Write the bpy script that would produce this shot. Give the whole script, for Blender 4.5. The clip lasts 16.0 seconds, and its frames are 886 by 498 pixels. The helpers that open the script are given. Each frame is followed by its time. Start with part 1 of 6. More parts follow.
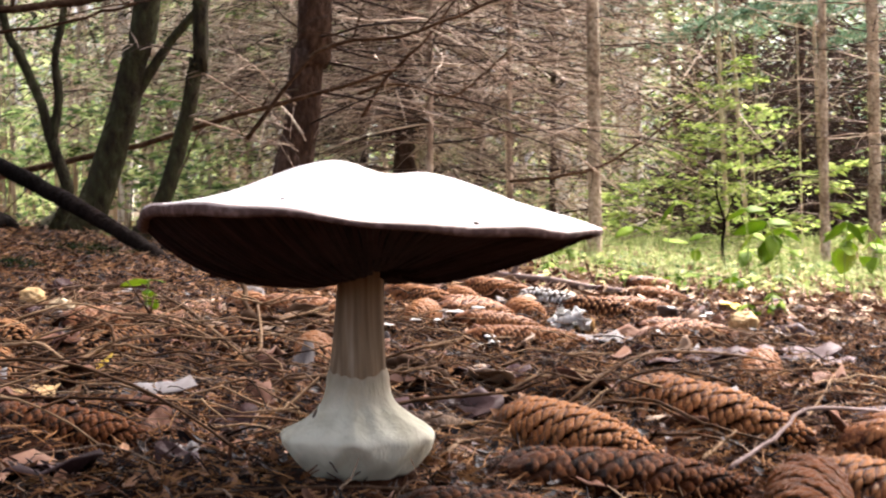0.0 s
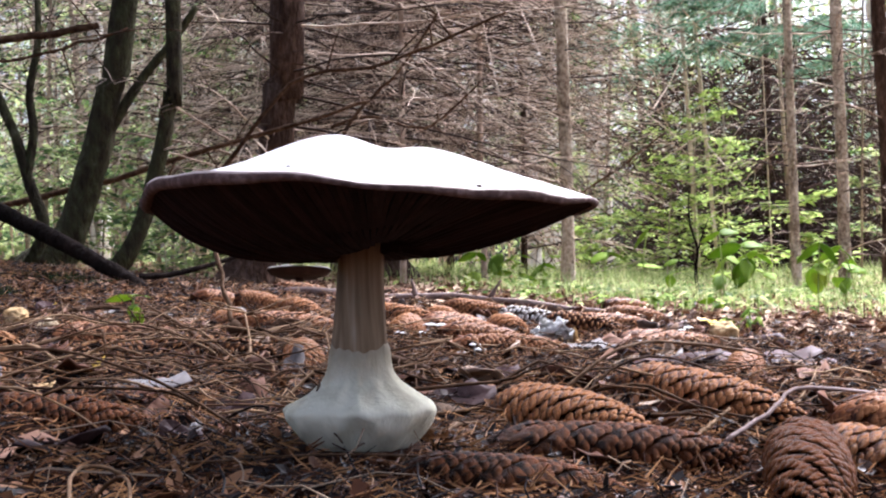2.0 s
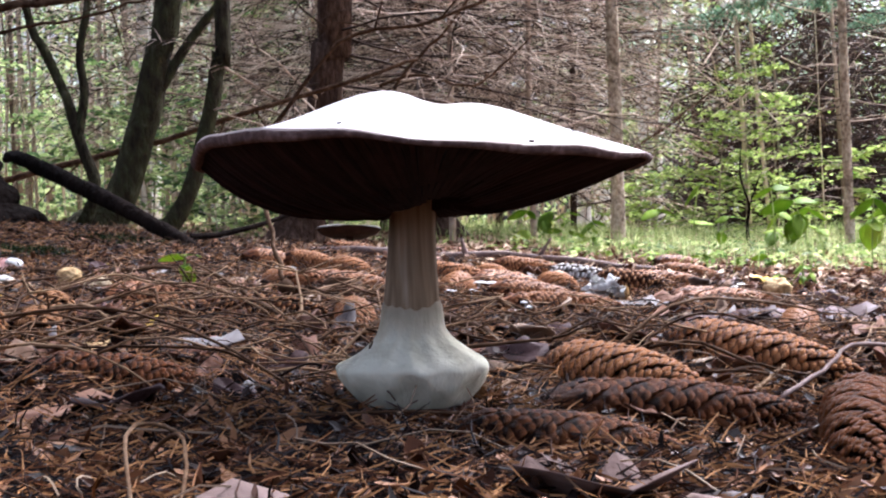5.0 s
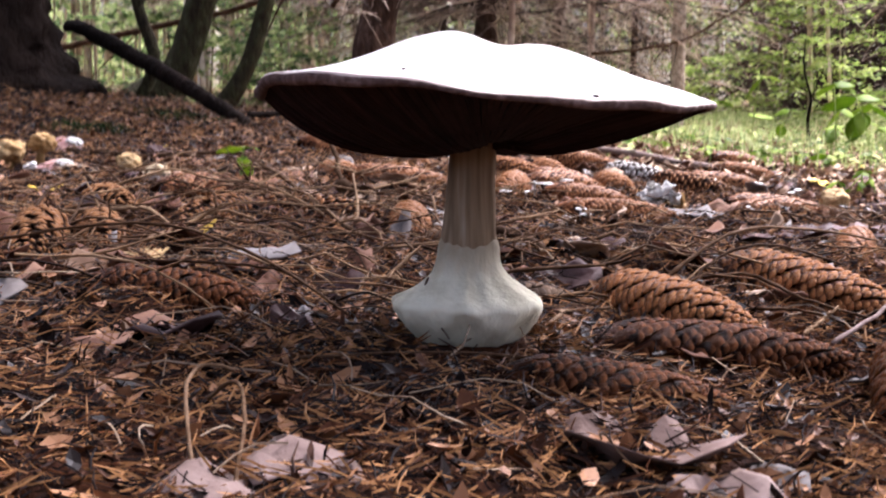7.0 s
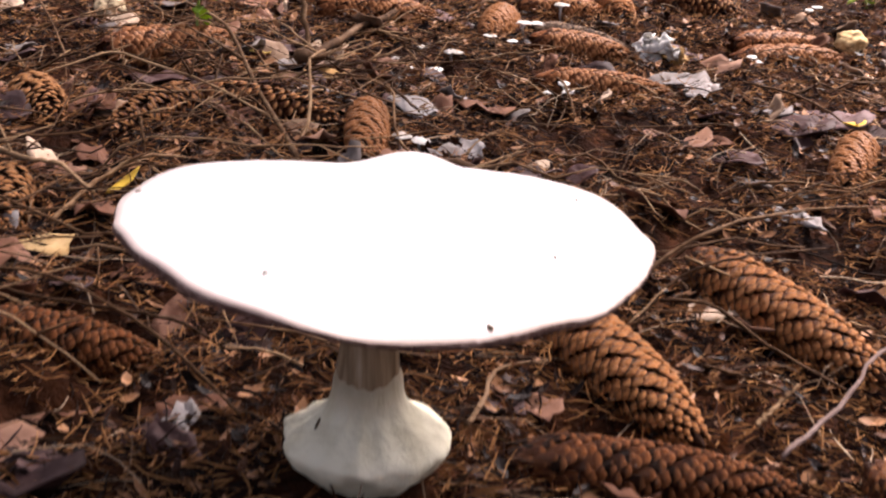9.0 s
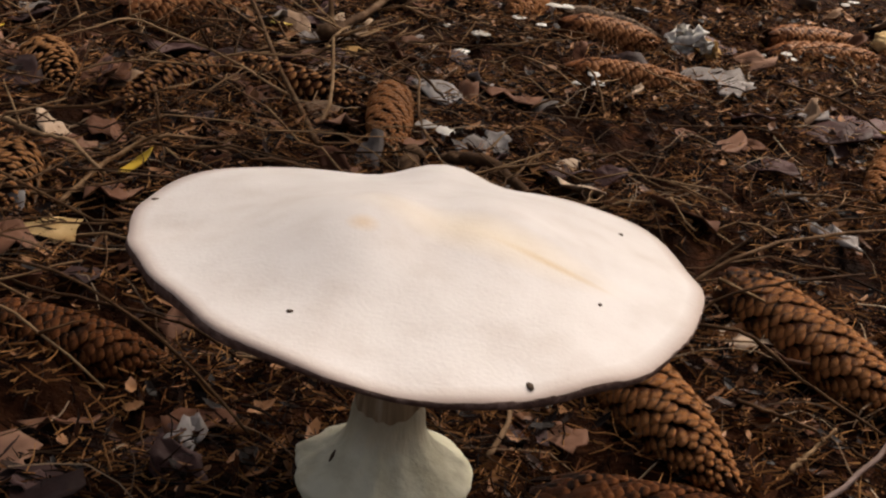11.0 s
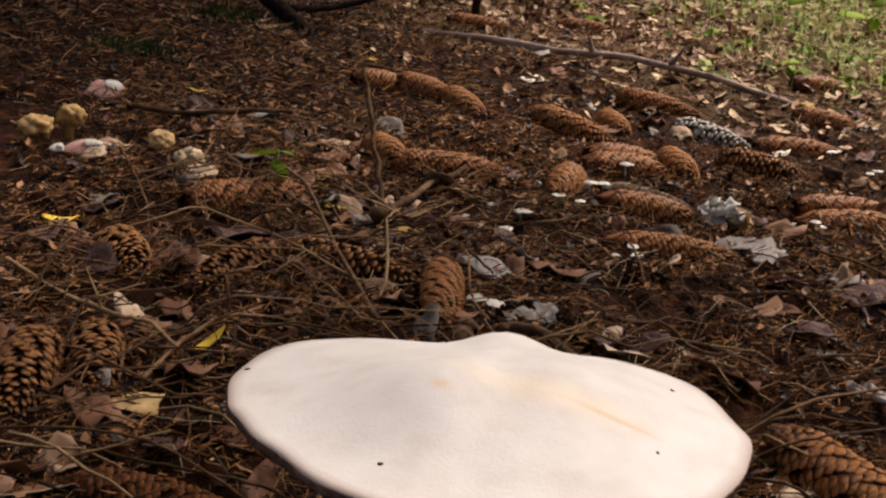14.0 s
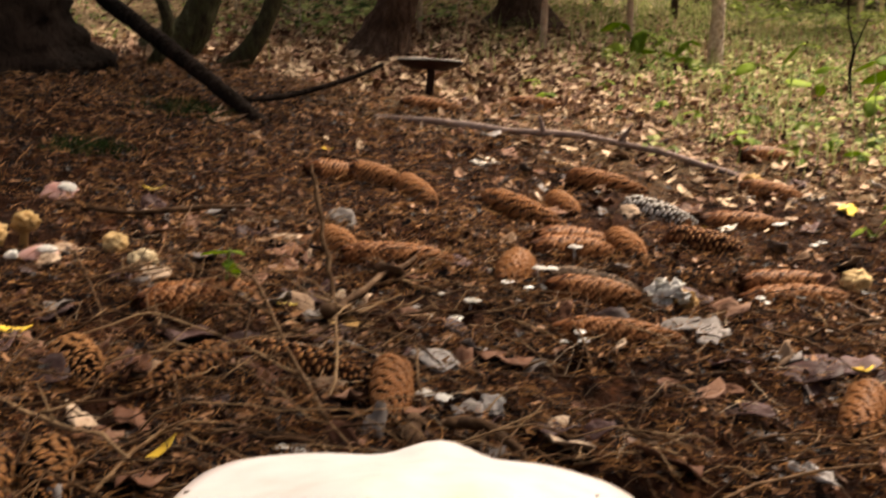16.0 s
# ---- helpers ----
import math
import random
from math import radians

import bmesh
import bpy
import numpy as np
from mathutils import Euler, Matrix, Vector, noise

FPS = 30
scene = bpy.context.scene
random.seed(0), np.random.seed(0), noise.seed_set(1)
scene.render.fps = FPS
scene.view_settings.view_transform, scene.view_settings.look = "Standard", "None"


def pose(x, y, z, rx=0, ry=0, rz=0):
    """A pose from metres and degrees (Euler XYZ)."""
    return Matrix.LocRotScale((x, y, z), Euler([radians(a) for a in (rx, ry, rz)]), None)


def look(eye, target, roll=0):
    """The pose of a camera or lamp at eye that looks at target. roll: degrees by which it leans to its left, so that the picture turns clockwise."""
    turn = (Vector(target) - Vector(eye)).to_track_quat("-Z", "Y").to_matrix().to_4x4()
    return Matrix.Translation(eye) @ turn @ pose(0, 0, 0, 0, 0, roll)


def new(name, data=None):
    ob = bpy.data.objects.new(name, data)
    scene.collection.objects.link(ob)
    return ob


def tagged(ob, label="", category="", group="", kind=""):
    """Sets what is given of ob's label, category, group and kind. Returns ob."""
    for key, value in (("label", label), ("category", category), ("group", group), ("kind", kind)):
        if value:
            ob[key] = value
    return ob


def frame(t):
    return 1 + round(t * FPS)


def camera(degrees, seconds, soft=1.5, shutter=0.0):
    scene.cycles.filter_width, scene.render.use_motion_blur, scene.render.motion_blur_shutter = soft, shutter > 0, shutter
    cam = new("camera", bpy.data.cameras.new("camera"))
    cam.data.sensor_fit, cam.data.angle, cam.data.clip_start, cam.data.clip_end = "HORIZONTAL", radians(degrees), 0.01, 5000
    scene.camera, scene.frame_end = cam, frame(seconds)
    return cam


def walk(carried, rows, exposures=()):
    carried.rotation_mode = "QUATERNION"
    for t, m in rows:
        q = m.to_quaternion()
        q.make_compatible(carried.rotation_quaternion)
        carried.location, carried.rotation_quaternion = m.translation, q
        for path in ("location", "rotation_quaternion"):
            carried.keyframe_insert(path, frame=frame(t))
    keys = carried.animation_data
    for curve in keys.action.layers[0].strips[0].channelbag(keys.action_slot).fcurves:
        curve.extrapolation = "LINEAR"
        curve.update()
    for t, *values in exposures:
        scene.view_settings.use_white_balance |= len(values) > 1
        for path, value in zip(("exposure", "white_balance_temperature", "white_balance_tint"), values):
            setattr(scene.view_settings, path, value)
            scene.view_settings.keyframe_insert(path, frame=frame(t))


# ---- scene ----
cam = camera(34, 16.0, soft=2.2, shutter=0.5)
PATH = [
    (0, look((0.0412, -0.6054, 0.1044), (0.0351, 0.3945, 0.0899), -1.07)),
    (0.5, look((0.0316, -0.6103, 0.0837), (0.0504, 0.3896, 0.0809), -2.71)),
    (1, look((0.0296, -0.6142, 0.0777), (0.0450, 0.3855, 0.0936), -2.41)),
    (1.5, look((0.0290, -0.6161, 0.0758), (0.0433, 0.3836, 0.0929), -2.34)),
    (2, look((0.0280, -0.6153, 0.0758), (0.0438, 0.3845, 0.0910), -1.99)),
    (2.5, look((0.0280, -0.6143, 0.0758), (0.0421, 0.3855, 0.0893), -2.14)),
    (3, look((0.0271, -0.6137, 0.0756), (0.0375, 0.3863, 0.0847), -1.79)),
    (3.5, look((0.0264, -0.6123, 0.0750), (0.0269, 0.3877, 0.0742), -1.60)),
    (6, look((0.0269, -0.6112, 0.0750), (0.0000, 0.3884, 0.0625), -2.52)),
    (6.5, look((0.0255, -0.6107, 0.0782), (-0.0110, 0.3883, 0.0544), -2.01)),
    (7, look((0.0252, -0.6135, 0.1047), (-0.0318, 0.3796, 0.0024), -0.25)),
    (7.5, look((0.0433, -0.5876, 0.1574), (-0.0062, 0.3999, 0.0077), 1.41)),
    (8, look((0.0585, -0.5656, 0.1901), (-0.0011, 0.4034, -0.0498), 1.63)),
    (8.5, look((0.0610, -0.5347, 0.2350), (-0.0111, 0.4206, -0.0518), 1.59)),
    (9, look((0.0660, -0.4893, 0.2733), (-0.0067, 0.4479, -0.0678), 1.16)),
    (9.2, look((0.0635, -0.4720, 0.2883), (-0.0104, 0.4599, -0.0666), 1.02)),
    (11.3, look((0.0505, -0.4503, 0.2834), (-0.0206, 0.4759, -0.0869), 4.56)),
    (11.5, look((0.0550, -0.4540, 0.2816), (-0.0112, 0.4753, -0.0818), 4.20)),
    (12, look((0.0565, -0.4637, 0.2772), (-0.0155, 0.4693, -0.0754), 3.37)),
    (12.5, look((0.0558, -0.4758, 0.2737), (-0.0303, 0.4608, -0.0661), 1.34)),
    (13, look((0.0609, -0.4922, 0.2694), (-0.0269, 0.4600, -0.0232), -0.02)),
    (13.5, look((0.0550, -0.4979, 0.2848), (-0.0450, 0.4603, 0.0170), 1.08)),
    (14, look((0.0434, -0.5015, 0.2974), (-0.0616, 0.4594, 0.0415), 2.23)),
    (14.5, look((0.0470, -0.5061, 0.3046), (-0.0571, 0.4574, 0.0578), 2.49)),
    (15, look((0.0459, -0.5140, 0.3056), (-0.0590, 0.4516, 0.0677), 2.05)),
    (15.5, look((0.0449, -0.5123, 0.3084), (-0.0620, 0.4540, 0.0741), 1.00)),
    (16, look((0.0625, -0.5161, 0.3222), (-0.0249, 0.4577, 0.1121), 0.23)),
]

walk(cam, PATH, exposures=[(0.0, 1.9, 6300, 18), (2.5, 1.68, 5400, 18), (6.0, 1.68, 5500, 19), (7.0, 1.68, 5800, 24), (8.0, 1.66, 6300, 27), (9.2, 1.32, 6700, 26), (11.3, 0.14, 7300, 15), (12.5, 0.14, 7400, 15), (14.5, 0.42, 7200, 17), (16.0, 0.88, 8000, 16)])

# ---- world and sun ----
SUN_ELEV, SUN_TURN = 54.0, 35.0
world = bpy.data.worlds.new("world")
scene.world = world
world.use_nodes = True
wn = world.node_tree.nodes
sky = wn.new("ShaderNodeTexSky")
sky.sky_type, sky.sun_disc = "NISHITA", False
sky.sun_elevation, sky.sun_rotation = radians(SUN_ELEV), radians(SUN_TURN)
sky.air_density, sky.dust_density, sky.ozone_density = 0.8, 9.0, 0.3
soft_sky = wn.new("ShaderNodeHueSaturation")
soft_sky.inputs["Saturation"].default_value = 0.5
world.node_tree.links.new(sky.outputs[0], soft_sky.inputs["Color"])
world.node_tree.links.new(soft_sky.outputs[0], wn["Background"].inputs[0])
wn["Background"].inputs[1].default_value = 0.125
sun = new("sun", bpy.data.lights.new("sun", "SUN"))
sun.data.energy, sun.data.angle, sun.data.color = 4.8, radians(12), (1.0, 0.945, 0.86)
sd = Vector((math.sin(radians(SUN_TURN)) * math.cos(radians(SUN_ELEV)), math.cos(radians(SUN_TURN)) * math.cos(radians(SUN_ELEV)), math.sin(radians(SUN_ELEV))))
sun.matrix_world = look(sd * 20, (0, 0, 0))


# ---- materials ----
def mat(name, colours, scale=40.0, rough=0.8, bump=0.3, bump_scale=None, vary=0.0, vary_from="object", stretch=(1, 1, 1), sheen=0.0, translucent=0.0, detail=6.0, dist=0.002, spec=0.06):
    """colours: dark to light; noise at two scales picks among them; vary: brightness spread from piece to piece."""
    m = bpy.data.materials.new(name)
    m.use_nodes = True
    nt = m.node_tree
    nodes, link = nt.nodes, nt.links.new
    bsdf = nodes["Principled BSDF"]
    geo = nodes.new("ShaderNodeTexCoord")
    mp = nodes.new("ShaderNodeMapping")
    mp.inputs["Scale"].default_value = stretch
    link(geo.outputs["Object"], mp.inputs[0])
    info = nodes.new("ShaderNodeObjectInfo" if vary_from == "object" else "ShaderNodeNewGeometry")
    rnd = info.outputs["Random" if vary_from == "object" else "Random Per Island"]
    add = nodes.new("ShaderNodeVectorMath")
    add.operation = "ADD"
    sc = nodes.new("ShaderNodeMath")
    sc.operation = "MULTIPLY"
    sc.inputs[1].default_value = 37.0
    link(rnd, sc.inputs[0])
    link(mp.outputs[0], add.inputs[0])
    link(sc.outputs[0], add.inputs[1])
    fine = nodes.new("ShaderNodeTexNoise")
    fine.inputs["Scale"].default_value, fine.inputs["Detail"].default_value = scale, detail
    wide = nodes.new("ShaderNodeTexNoise")
    wide.inputs["Scale"].default_value, wide.inputs["Detail"].default_value = scale * 0.17, 3.0
    link(add.outputs[0], fine.inputs["Vector"])
    link(add.outputs[0], wide.inputs["Vector"])
    mixn = nodes.new("ShaderNodeMath")
    mixn.operation = "MULTIPLY_ADD"
    mixn.inputs[1].default_value = 0.55
    half = nodes.new("ShaderNodeMath")
    half.operation = "MULTIPLY"
    half.inputs[1].default_value = 0.45
    link(wide.outputs["Fac"], half.inputs[0])
    link(fine.outputs["Fac"], mixn.inputs[0])
    link(half.outputs[0], mixn.inputs[2])
    last = mixn.outputs[0]
    if vary:
        v = nodes.new("ShaderNodeMath")
        v.operation = "MULTIPLY_ADD"
        v.inputs[1].default_value = vary
        sub = nodes.new("ShaderNodeMath")
        sub.operation = "SUBTRACT"
        sub.inputs[1].default_value = vary / 2
        link(rnd, v.inputs[0])
        link(last, v.inputs[2])
        link(v.outputs[0], sub.inputs[0])
        last = sub.outputs[0]
    ramp = nodes.new("ShaderNodeValToRGB")
    el = ramp.color_ramp.elements
    while len(el) < len(colours):
        el.new(0.5)
    for n, c in enumerate(colours):
        el[n].position = 0.28 + 0.44 * n / max(1, len(colours) - 1)
        el[n].color = (*c, 1)
    link(last, ramp.inputs[0])
    link(ramp.outputs[0], bsdf.inputs["Base Color"])
    bsdf.inputs["Roughness"].default_value = rough
    bsdf.inputs["Specular IOR Level"].default_value = spec
    if sheen:
        bsdf.inputs["Sheen Weight"].default_value = sheen
    if bump:
        bn = nodes.new("ShaderNodeTexNoise")
        bn.inputs["Scale"].default_value, bn.inputs["Detail"].default_value = bump_scale or scale * 1.7, 5.0
        link(add.outputs[0], bn.inputs["Vector"])
        bp = nodes.new("ShaderNodeBump")
        bp.inputs["Strength"].default_value, bp.inputs["Distance"].default_value = bump, dist
        link(bn.outputs["Fac"], bp.inputs["Height"])
        link(bp.outputs[0], bsdf.inputs["Normal"])
    if translucent:
        out = nodes["Material Output"]
        tr = nodes.new("ShaderNodeBsdfTranslucent")
        link(ramp.outputs[0], tr.inputs[0])
        mx = nodes.new("ShaderNodeMixShader")
        mx.inputs[0].default_value = translucent
        link(bsdf.outputs[0], mx.inputs[1])
        link(tr.outputs[0], mx.inputs[2])
        link(mx.outputs[0], out.inputs[0])
    return m


def lighter_tips(m, colour, amount, start=0.58):
    """Paler tips of cone scales; overlap shade is put into the darker bases' colour."""
    nodes, link = m.node_tree.nodes, m.node_tree.links.new
    bsdf = nodes["Principled BSDF"]
    src = bsdf.inputs["Base Color"].links[0].from_socket
    at = nodes.new("ShaderNodeAttribute")
    at.attribute_name = "tip"
    rng_ = nodes.new("ShaderNodeMapRange")
    rng_.inputs["From Min"].default_value, rng_.inputs["From Max"].default_value = start, 1.0
    rng_.inputs["To Min"].default_value, rng_.inputs["To Max"].default_value = 0.0, amount
    link(at.outputs["Fac"], rng_.inputs["Value"])
    mx = nodes.new("ShaderNodeMix")
    mx.data_type = "RGBA"
    link(rng_.outputs[0], mx.inputs[0])
    link(src, mx.inputs[6])
    mx.inputs[7].default_value = (*colour, 1)
    link(mx.outputs[2], bsdf.inputs["Base Color"])


# near-black darks put the deep shade of litter gaps into the soil colour
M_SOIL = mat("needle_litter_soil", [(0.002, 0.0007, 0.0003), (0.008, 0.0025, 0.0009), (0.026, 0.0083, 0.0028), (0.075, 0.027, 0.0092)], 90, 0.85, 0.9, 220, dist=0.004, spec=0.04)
def leaf_mould(m):
    """Paler leaf mould with moss past the needle mat, along a wavy border."""
    nodes, link = m.node_tree.nodes, m.node_tree.links.new
    bsdf = nodes["Principled BSDF"]
    src = bsdf.inputs["Base Color"].links[0].from_socket
    tc, sep, nz, nw = (nodes.new("ShaderNode" + k) for k in ("TexCoord", "SeparateXYZ", "TexNoise", "TexNoise"))
    nz.inputs["Scale"].default_value, nz.inputs["Detail"].default_value = 2.2, 4.0
    nw.inputs["Scale"].default_value, nw.inputs["Detail"].default_value = 26.0, 6.0
    link(tc.outputs["Object"], sep.inputs[0])
    link(tc.outputs["Object"], nz.inputs["Vector"])
    link(tc.outputs["Object"], nw.inputs["Vector"])

    def calc(op, a, b):
        n = nodes.new("ShaderNodeMath")
        n.operation = op
        for k, q in enumerate((a, b)):
            if isinstance(q, (int, float)):
                n.inputs[k].default_value = q
            else:
                link(q, n.inputs[k])
        return n.outputs[0]

    far = calc("ADD", calc("MULTIPLY", sep.outputs["X"], 0.75), sep.outputs["Y"])
    far = calc("ADD", far, calc("MULTIPLY", nz.outputs["Fac"], 1.0))
    edge = nodes.new("ShaderNodeMapRange")
    edge.inputs["From Min"].default_value, edge.inputs["From Max"].default_value = 1.95, 2.75
    link(far, edge.inputs["Value"])
    ramp = nodes.new("ShaderNodeValToRGB")
    el = ramp.color_ramp.elements
    el[0].position, el[0].color = 0.34, (0.075, 0.040, 0.024, 1)
    el[1].position, el[1].color = 0.66, (0.42, 0.30, 0.18, 1)
    mid = el.new(0.5)
    mid.color = (0.21, 0.145, 0.080, 1)
    link(nw.outputs["Fac"], ramp.inputs[0])
    mx = nodes.new("ShaderNodeMix")
    mx.data_type = "RGBA"
    link(edge.outputs[0], mx.inputs[0])
    link(src, mx.inputs[6])
    link(ramp.outputs[0], mx.inputs[7])
    link(mx.outputs[2], bsdf.inputs["Base Color"])


leaf_mould(M_SOIL)
M_NEEDLE = mat("dry_spruce_needles", [(0.004, 0.0012, 0.0004), (0.018, 0.0052, 0.0013), (0.085, 0.028, 0.0068), (0.29, 0.142, 0.052)], 30, 0.45, 0, vary=0.75, vary_from="island", spec=0.09)
M_FLAKE = mat("bark_and_leaf_scraps", [(0.005, 0.0016, 0.0006), (0.020, 0.0062, 0.0020), (0.072, 0.0245, 0.0080), (0.28, 0.140, 0.068)], 60, 0.5, 0.3, vary=0.8, vary_from="island", spec=0.12)
M_LITTER_FAR = mat("fallen_leaves", [(0.07, 0.034, 0.021), (0.20, 0.106, 0.068), (0.34, 0.215, 0.14), (0.54, 0.40, 0.27)], 20, 0.7, 0, vary=0.8, vary_from="island")
M_FIBRE = mat("straw_fibre", [(0.05, 0.026, 0.014), (0.13, 0.08, 0.046), (0.27, 0.20, 0.135)], 60, 0.7, 0, vary=0.6, vary_from="island")
M_TWIG = mat("dead_twig_bark", [(0.009, 0.0044, 0.0023), (0.030, 0.0152, 0.0078), (0.074, 0.041, 0.022), (0.155, 0.098, 0.060)], 120, 0.8, 0.4, vary=0.5, vary_from="island")
M_TWIG_PALE = mat("pale_dead_twig", [(0.035, 0.0175, 0.008), (0.11, 0.060, 0.030), (0.25, 0.160, 0.088)], 120, 0.75, 0.3, vary=0.6)
M_STICK = mat("peeled_stick", [(0.028, 0.013, 0.006), (0.075, 0.040, 0.019), (0.16, 0.10, 0.058)], 150, 0.75, 0.4, stretch=(1, 1, 1), vary=0.4)
M_CONE = mat("spruce_cone_scale", [(0.010, 0.0026, 0.0010), (0.030, 0.0082, 0.0028), (0.070, 0.0215, 0.0070), (0.130, 0.047, 0.016)], 130, 0.3, 0.5, 260, vary=0.5, spec=0.05)
# dark brown scales; the mushroom cap's shade is also put into this colour
M_CONE_DARK = mat("dark_cone_scale", [(0.004, 0.0012, 0.0005), (0.013, 0.0034, 0.0012), (0.029, 0.0082, 0.0028), (0.060, 0.020, 0.0072)], 130, 0.3, 0.5, 260, vary=0.6, spec=0.03)
M_CONE_I = mat("spruce_cone_scales", [(0.011, 0.0030, 0.0011), (0.036, 0.0104, 0.0035), (0.080, 0.0262, 0.0088), (0.138, 0.053, 0.020)], 130, 0.4, 0.5, 260, vary=0.45, vary_from="island", spec=0.05)
M_CONE_GREY = mat("weathered_cone_scales", [(0.03, 0.019, 0.014), (0.10, 0.072, 0.054), (0.24, 0.20, 0.165)], 130, 0.7, 0.25, vary=0.5, vary_from="island")
# pale scale tips over bases that carry the shade between scales
lighter_tips(M_CONE, (0.50, 0.220, 0.084), 0.8, 0.62)
lighter_tips(M_CONE_DARK, (0.30, 0.115, 0.042), 0.5, 0.7)
lighter_tips(M_CONE_I, (0.36, 0.160, 0.064), 0.7)
M_CONE_OLD = mat("old_cone_scales", [(0.016, 0.009, 0.005), (0.05, 0.029, 0.017), (0.13, 0.085, 0.055)], 130, 0.7, 0.25, vary=0.5, vary_from="island")
M_CONE_RAG = mat("ragged_cone_scales", [(0.007, 0.0021, 0.0008), (0.022, 0.0064, 0.0022), (0.048, 0.0155, 0.0055), (0.09, 0.034, 0.013)], 130, 0.5, 0.5, 260, vary=0.45, vary_from="island", spec=0.06)
lighter_tips(M_CONE_RAG, (0.38, 0.180, 0.070), 0.75, 0.72)
lighter_tips(M_CONE_GREY, (0.72, 0.70, 0.66), 0.7)
M_CORE = mat("cone_core", [(0.02, 0.009, 0.005), (0.05, 0.022, 0.012)], 100, 0.8, 0.3)
M_CAP = mat("white_mushroom_cap", [(0.51, 0.465, 0.43), (0.615, 0.59, 0.57), (0.68, 0.665, 0.65)], 60, 0.6, 0.3, 700, dist=0.0006, sheen=0.1, spec=0.3)
M_RIM = mat("felted_rim", [(0.040, 0.023, 0.018), (0.105, 0.066, 0.056), (0.26, 0.185, 0.16)], 300, 0.85, 0.6, 900, dist=0.0008)
M_GILL = mat("brown_gills", [(0.011, 0.0052, 0.004), (0.022, 0.0108, 0.0085), (0.040, 0.0205, 0.016)], 70, 0.8, 0.2, vary=0.2)
M_STEM = mat("striped_stem", [(0.04, 0.022, 0.011), (0.10, 0.062, 0.032), (0.29, 0.215, 0.135), (0.50, 0.43, 0.33)], 210, 0.6, 0.3, 500, stretch=(1, 1, 0.04), dist=0.0008, detail=3.0)
M_BULB = mat("white_felted_bulb", [(0.54, 0.50, 0.34), (0.73, 0.70, 0.53), (0.82, 0.79, 0.63)], 130, 0.8, 0.6, 300, stretch=(1, 1, 0.45), dist=0.0016)
M_BARK = mat("dark_conifer_bark", [(0.003, 0.002, 0.0015), (0.010, 0.0066, 0.0050), (0.028, 0.0185, 0.0140)], 26, 0.9, 1.0, 60, stretch=(1, 1, 0.3), dist=0.012, spec=0.03)
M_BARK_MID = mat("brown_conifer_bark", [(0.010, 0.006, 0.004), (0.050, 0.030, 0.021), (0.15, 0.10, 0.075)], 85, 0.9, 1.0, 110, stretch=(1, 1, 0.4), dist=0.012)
M_BARK_THIN = mat("pale_thin_bark", [(0.03, 0.022, 0.015), (0.22, 0.17, 0.12), (0.50, 0.43, 0.33), (0.74, 0.67, 0.56)], 120, 0.85, 1.0, 160, stretch=(1, 1, 0.8), dist=0.008)
M_BARK_MOSS = mat("mossy_bark", [(0.006, 0.005, 0.0035), (0.034, 0.027, 0.017), (0.055, 0.056, 0.026), (0.14, 0.115, 0.08)], 75, 0.9, 1.0, 110, stretch=(1, 1, 0.5), dist=0.010)
# pale bark, lightened further to carry the bright haze of the far woods
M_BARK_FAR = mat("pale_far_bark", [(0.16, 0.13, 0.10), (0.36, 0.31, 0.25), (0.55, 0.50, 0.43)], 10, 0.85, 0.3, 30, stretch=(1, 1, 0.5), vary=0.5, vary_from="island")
M_BIRCH = mat("birch_bark", [(0.07, 0.06, 0.05), (0.62, 0.60, 0.55), (0.75, 0.73, 0.69), (0.78, 0.76, 0.72)], 14, 0.7, 0.3, 40, stretch=(1, 1, 3.5))
M_DEADBR = mat("dead_spruce_branches", [(0.035, 0.023, 0.017), (0.15, 0.104, 0.078), (0.31, 0.23, 0.175), (0.58, 0.47, 0.37)], 30, 0.85, 0, vary=0.9, vary_from="island")
M_LEAF = mat("bright_green_leaf", [(0.11, 0.19, 0.018), (0.22, 0.34, 0.035), (0.36, 0.47, 0.08)], 40, 0.5, 0.15, vary=0.5, translucent=0.5)
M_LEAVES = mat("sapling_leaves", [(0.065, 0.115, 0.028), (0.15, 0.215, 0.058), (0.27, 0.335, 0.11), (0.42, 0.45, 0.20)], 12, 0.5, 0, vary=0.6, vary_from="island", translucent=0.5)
# slightly darker copy for the left side: shade put into the leaf colour
M_LEAVES_SHADE_TONE = mat("shade_toned_sapling_leaves", [(0.05, 0.085, 0.032), (0.12, 0.19, 0.060), (0.24, 0.33, 0.115), (0.42, 0.49, 0.21)], 12, 0.5, 0, vary=0.7, vary_from="island", translucent=0.5)
# brighter copy for saplings on the right: sunlight put into the leaf colour
M_LEAVES_SUN_TONE = mat("sun_toned_sapling_leaves", [(0.17, 0.25, 0.05), (0.32, 0.43, 0.10), (0.52, 0.62, 0.20)], 12, 0.5, 0, vary=0.6, vary_from="island", translucent=0.55)
# pale copy of the spruce foliage: hazy sunlight put into its colour
M_SPRUCE_HAZE_TONE = mat("haze_toned_spruce_foliage", [(0.22, 0.30, 0.20), (0.40, 0.50, 0.36), (0.58, 0.66, 0.52)], 12, 0.6, 0, vary=0.5, vary_from="island", translucent=0.55)
M_SPRUCE = mat("spruce_foliage", [(0.06, 0.125, 0.075), (0.15, 0.27, 0.17), (0.30, 0.44, 0.30)], 12, 0.6, 0, vary=0.5, vary_from="island", translucent=0.25)
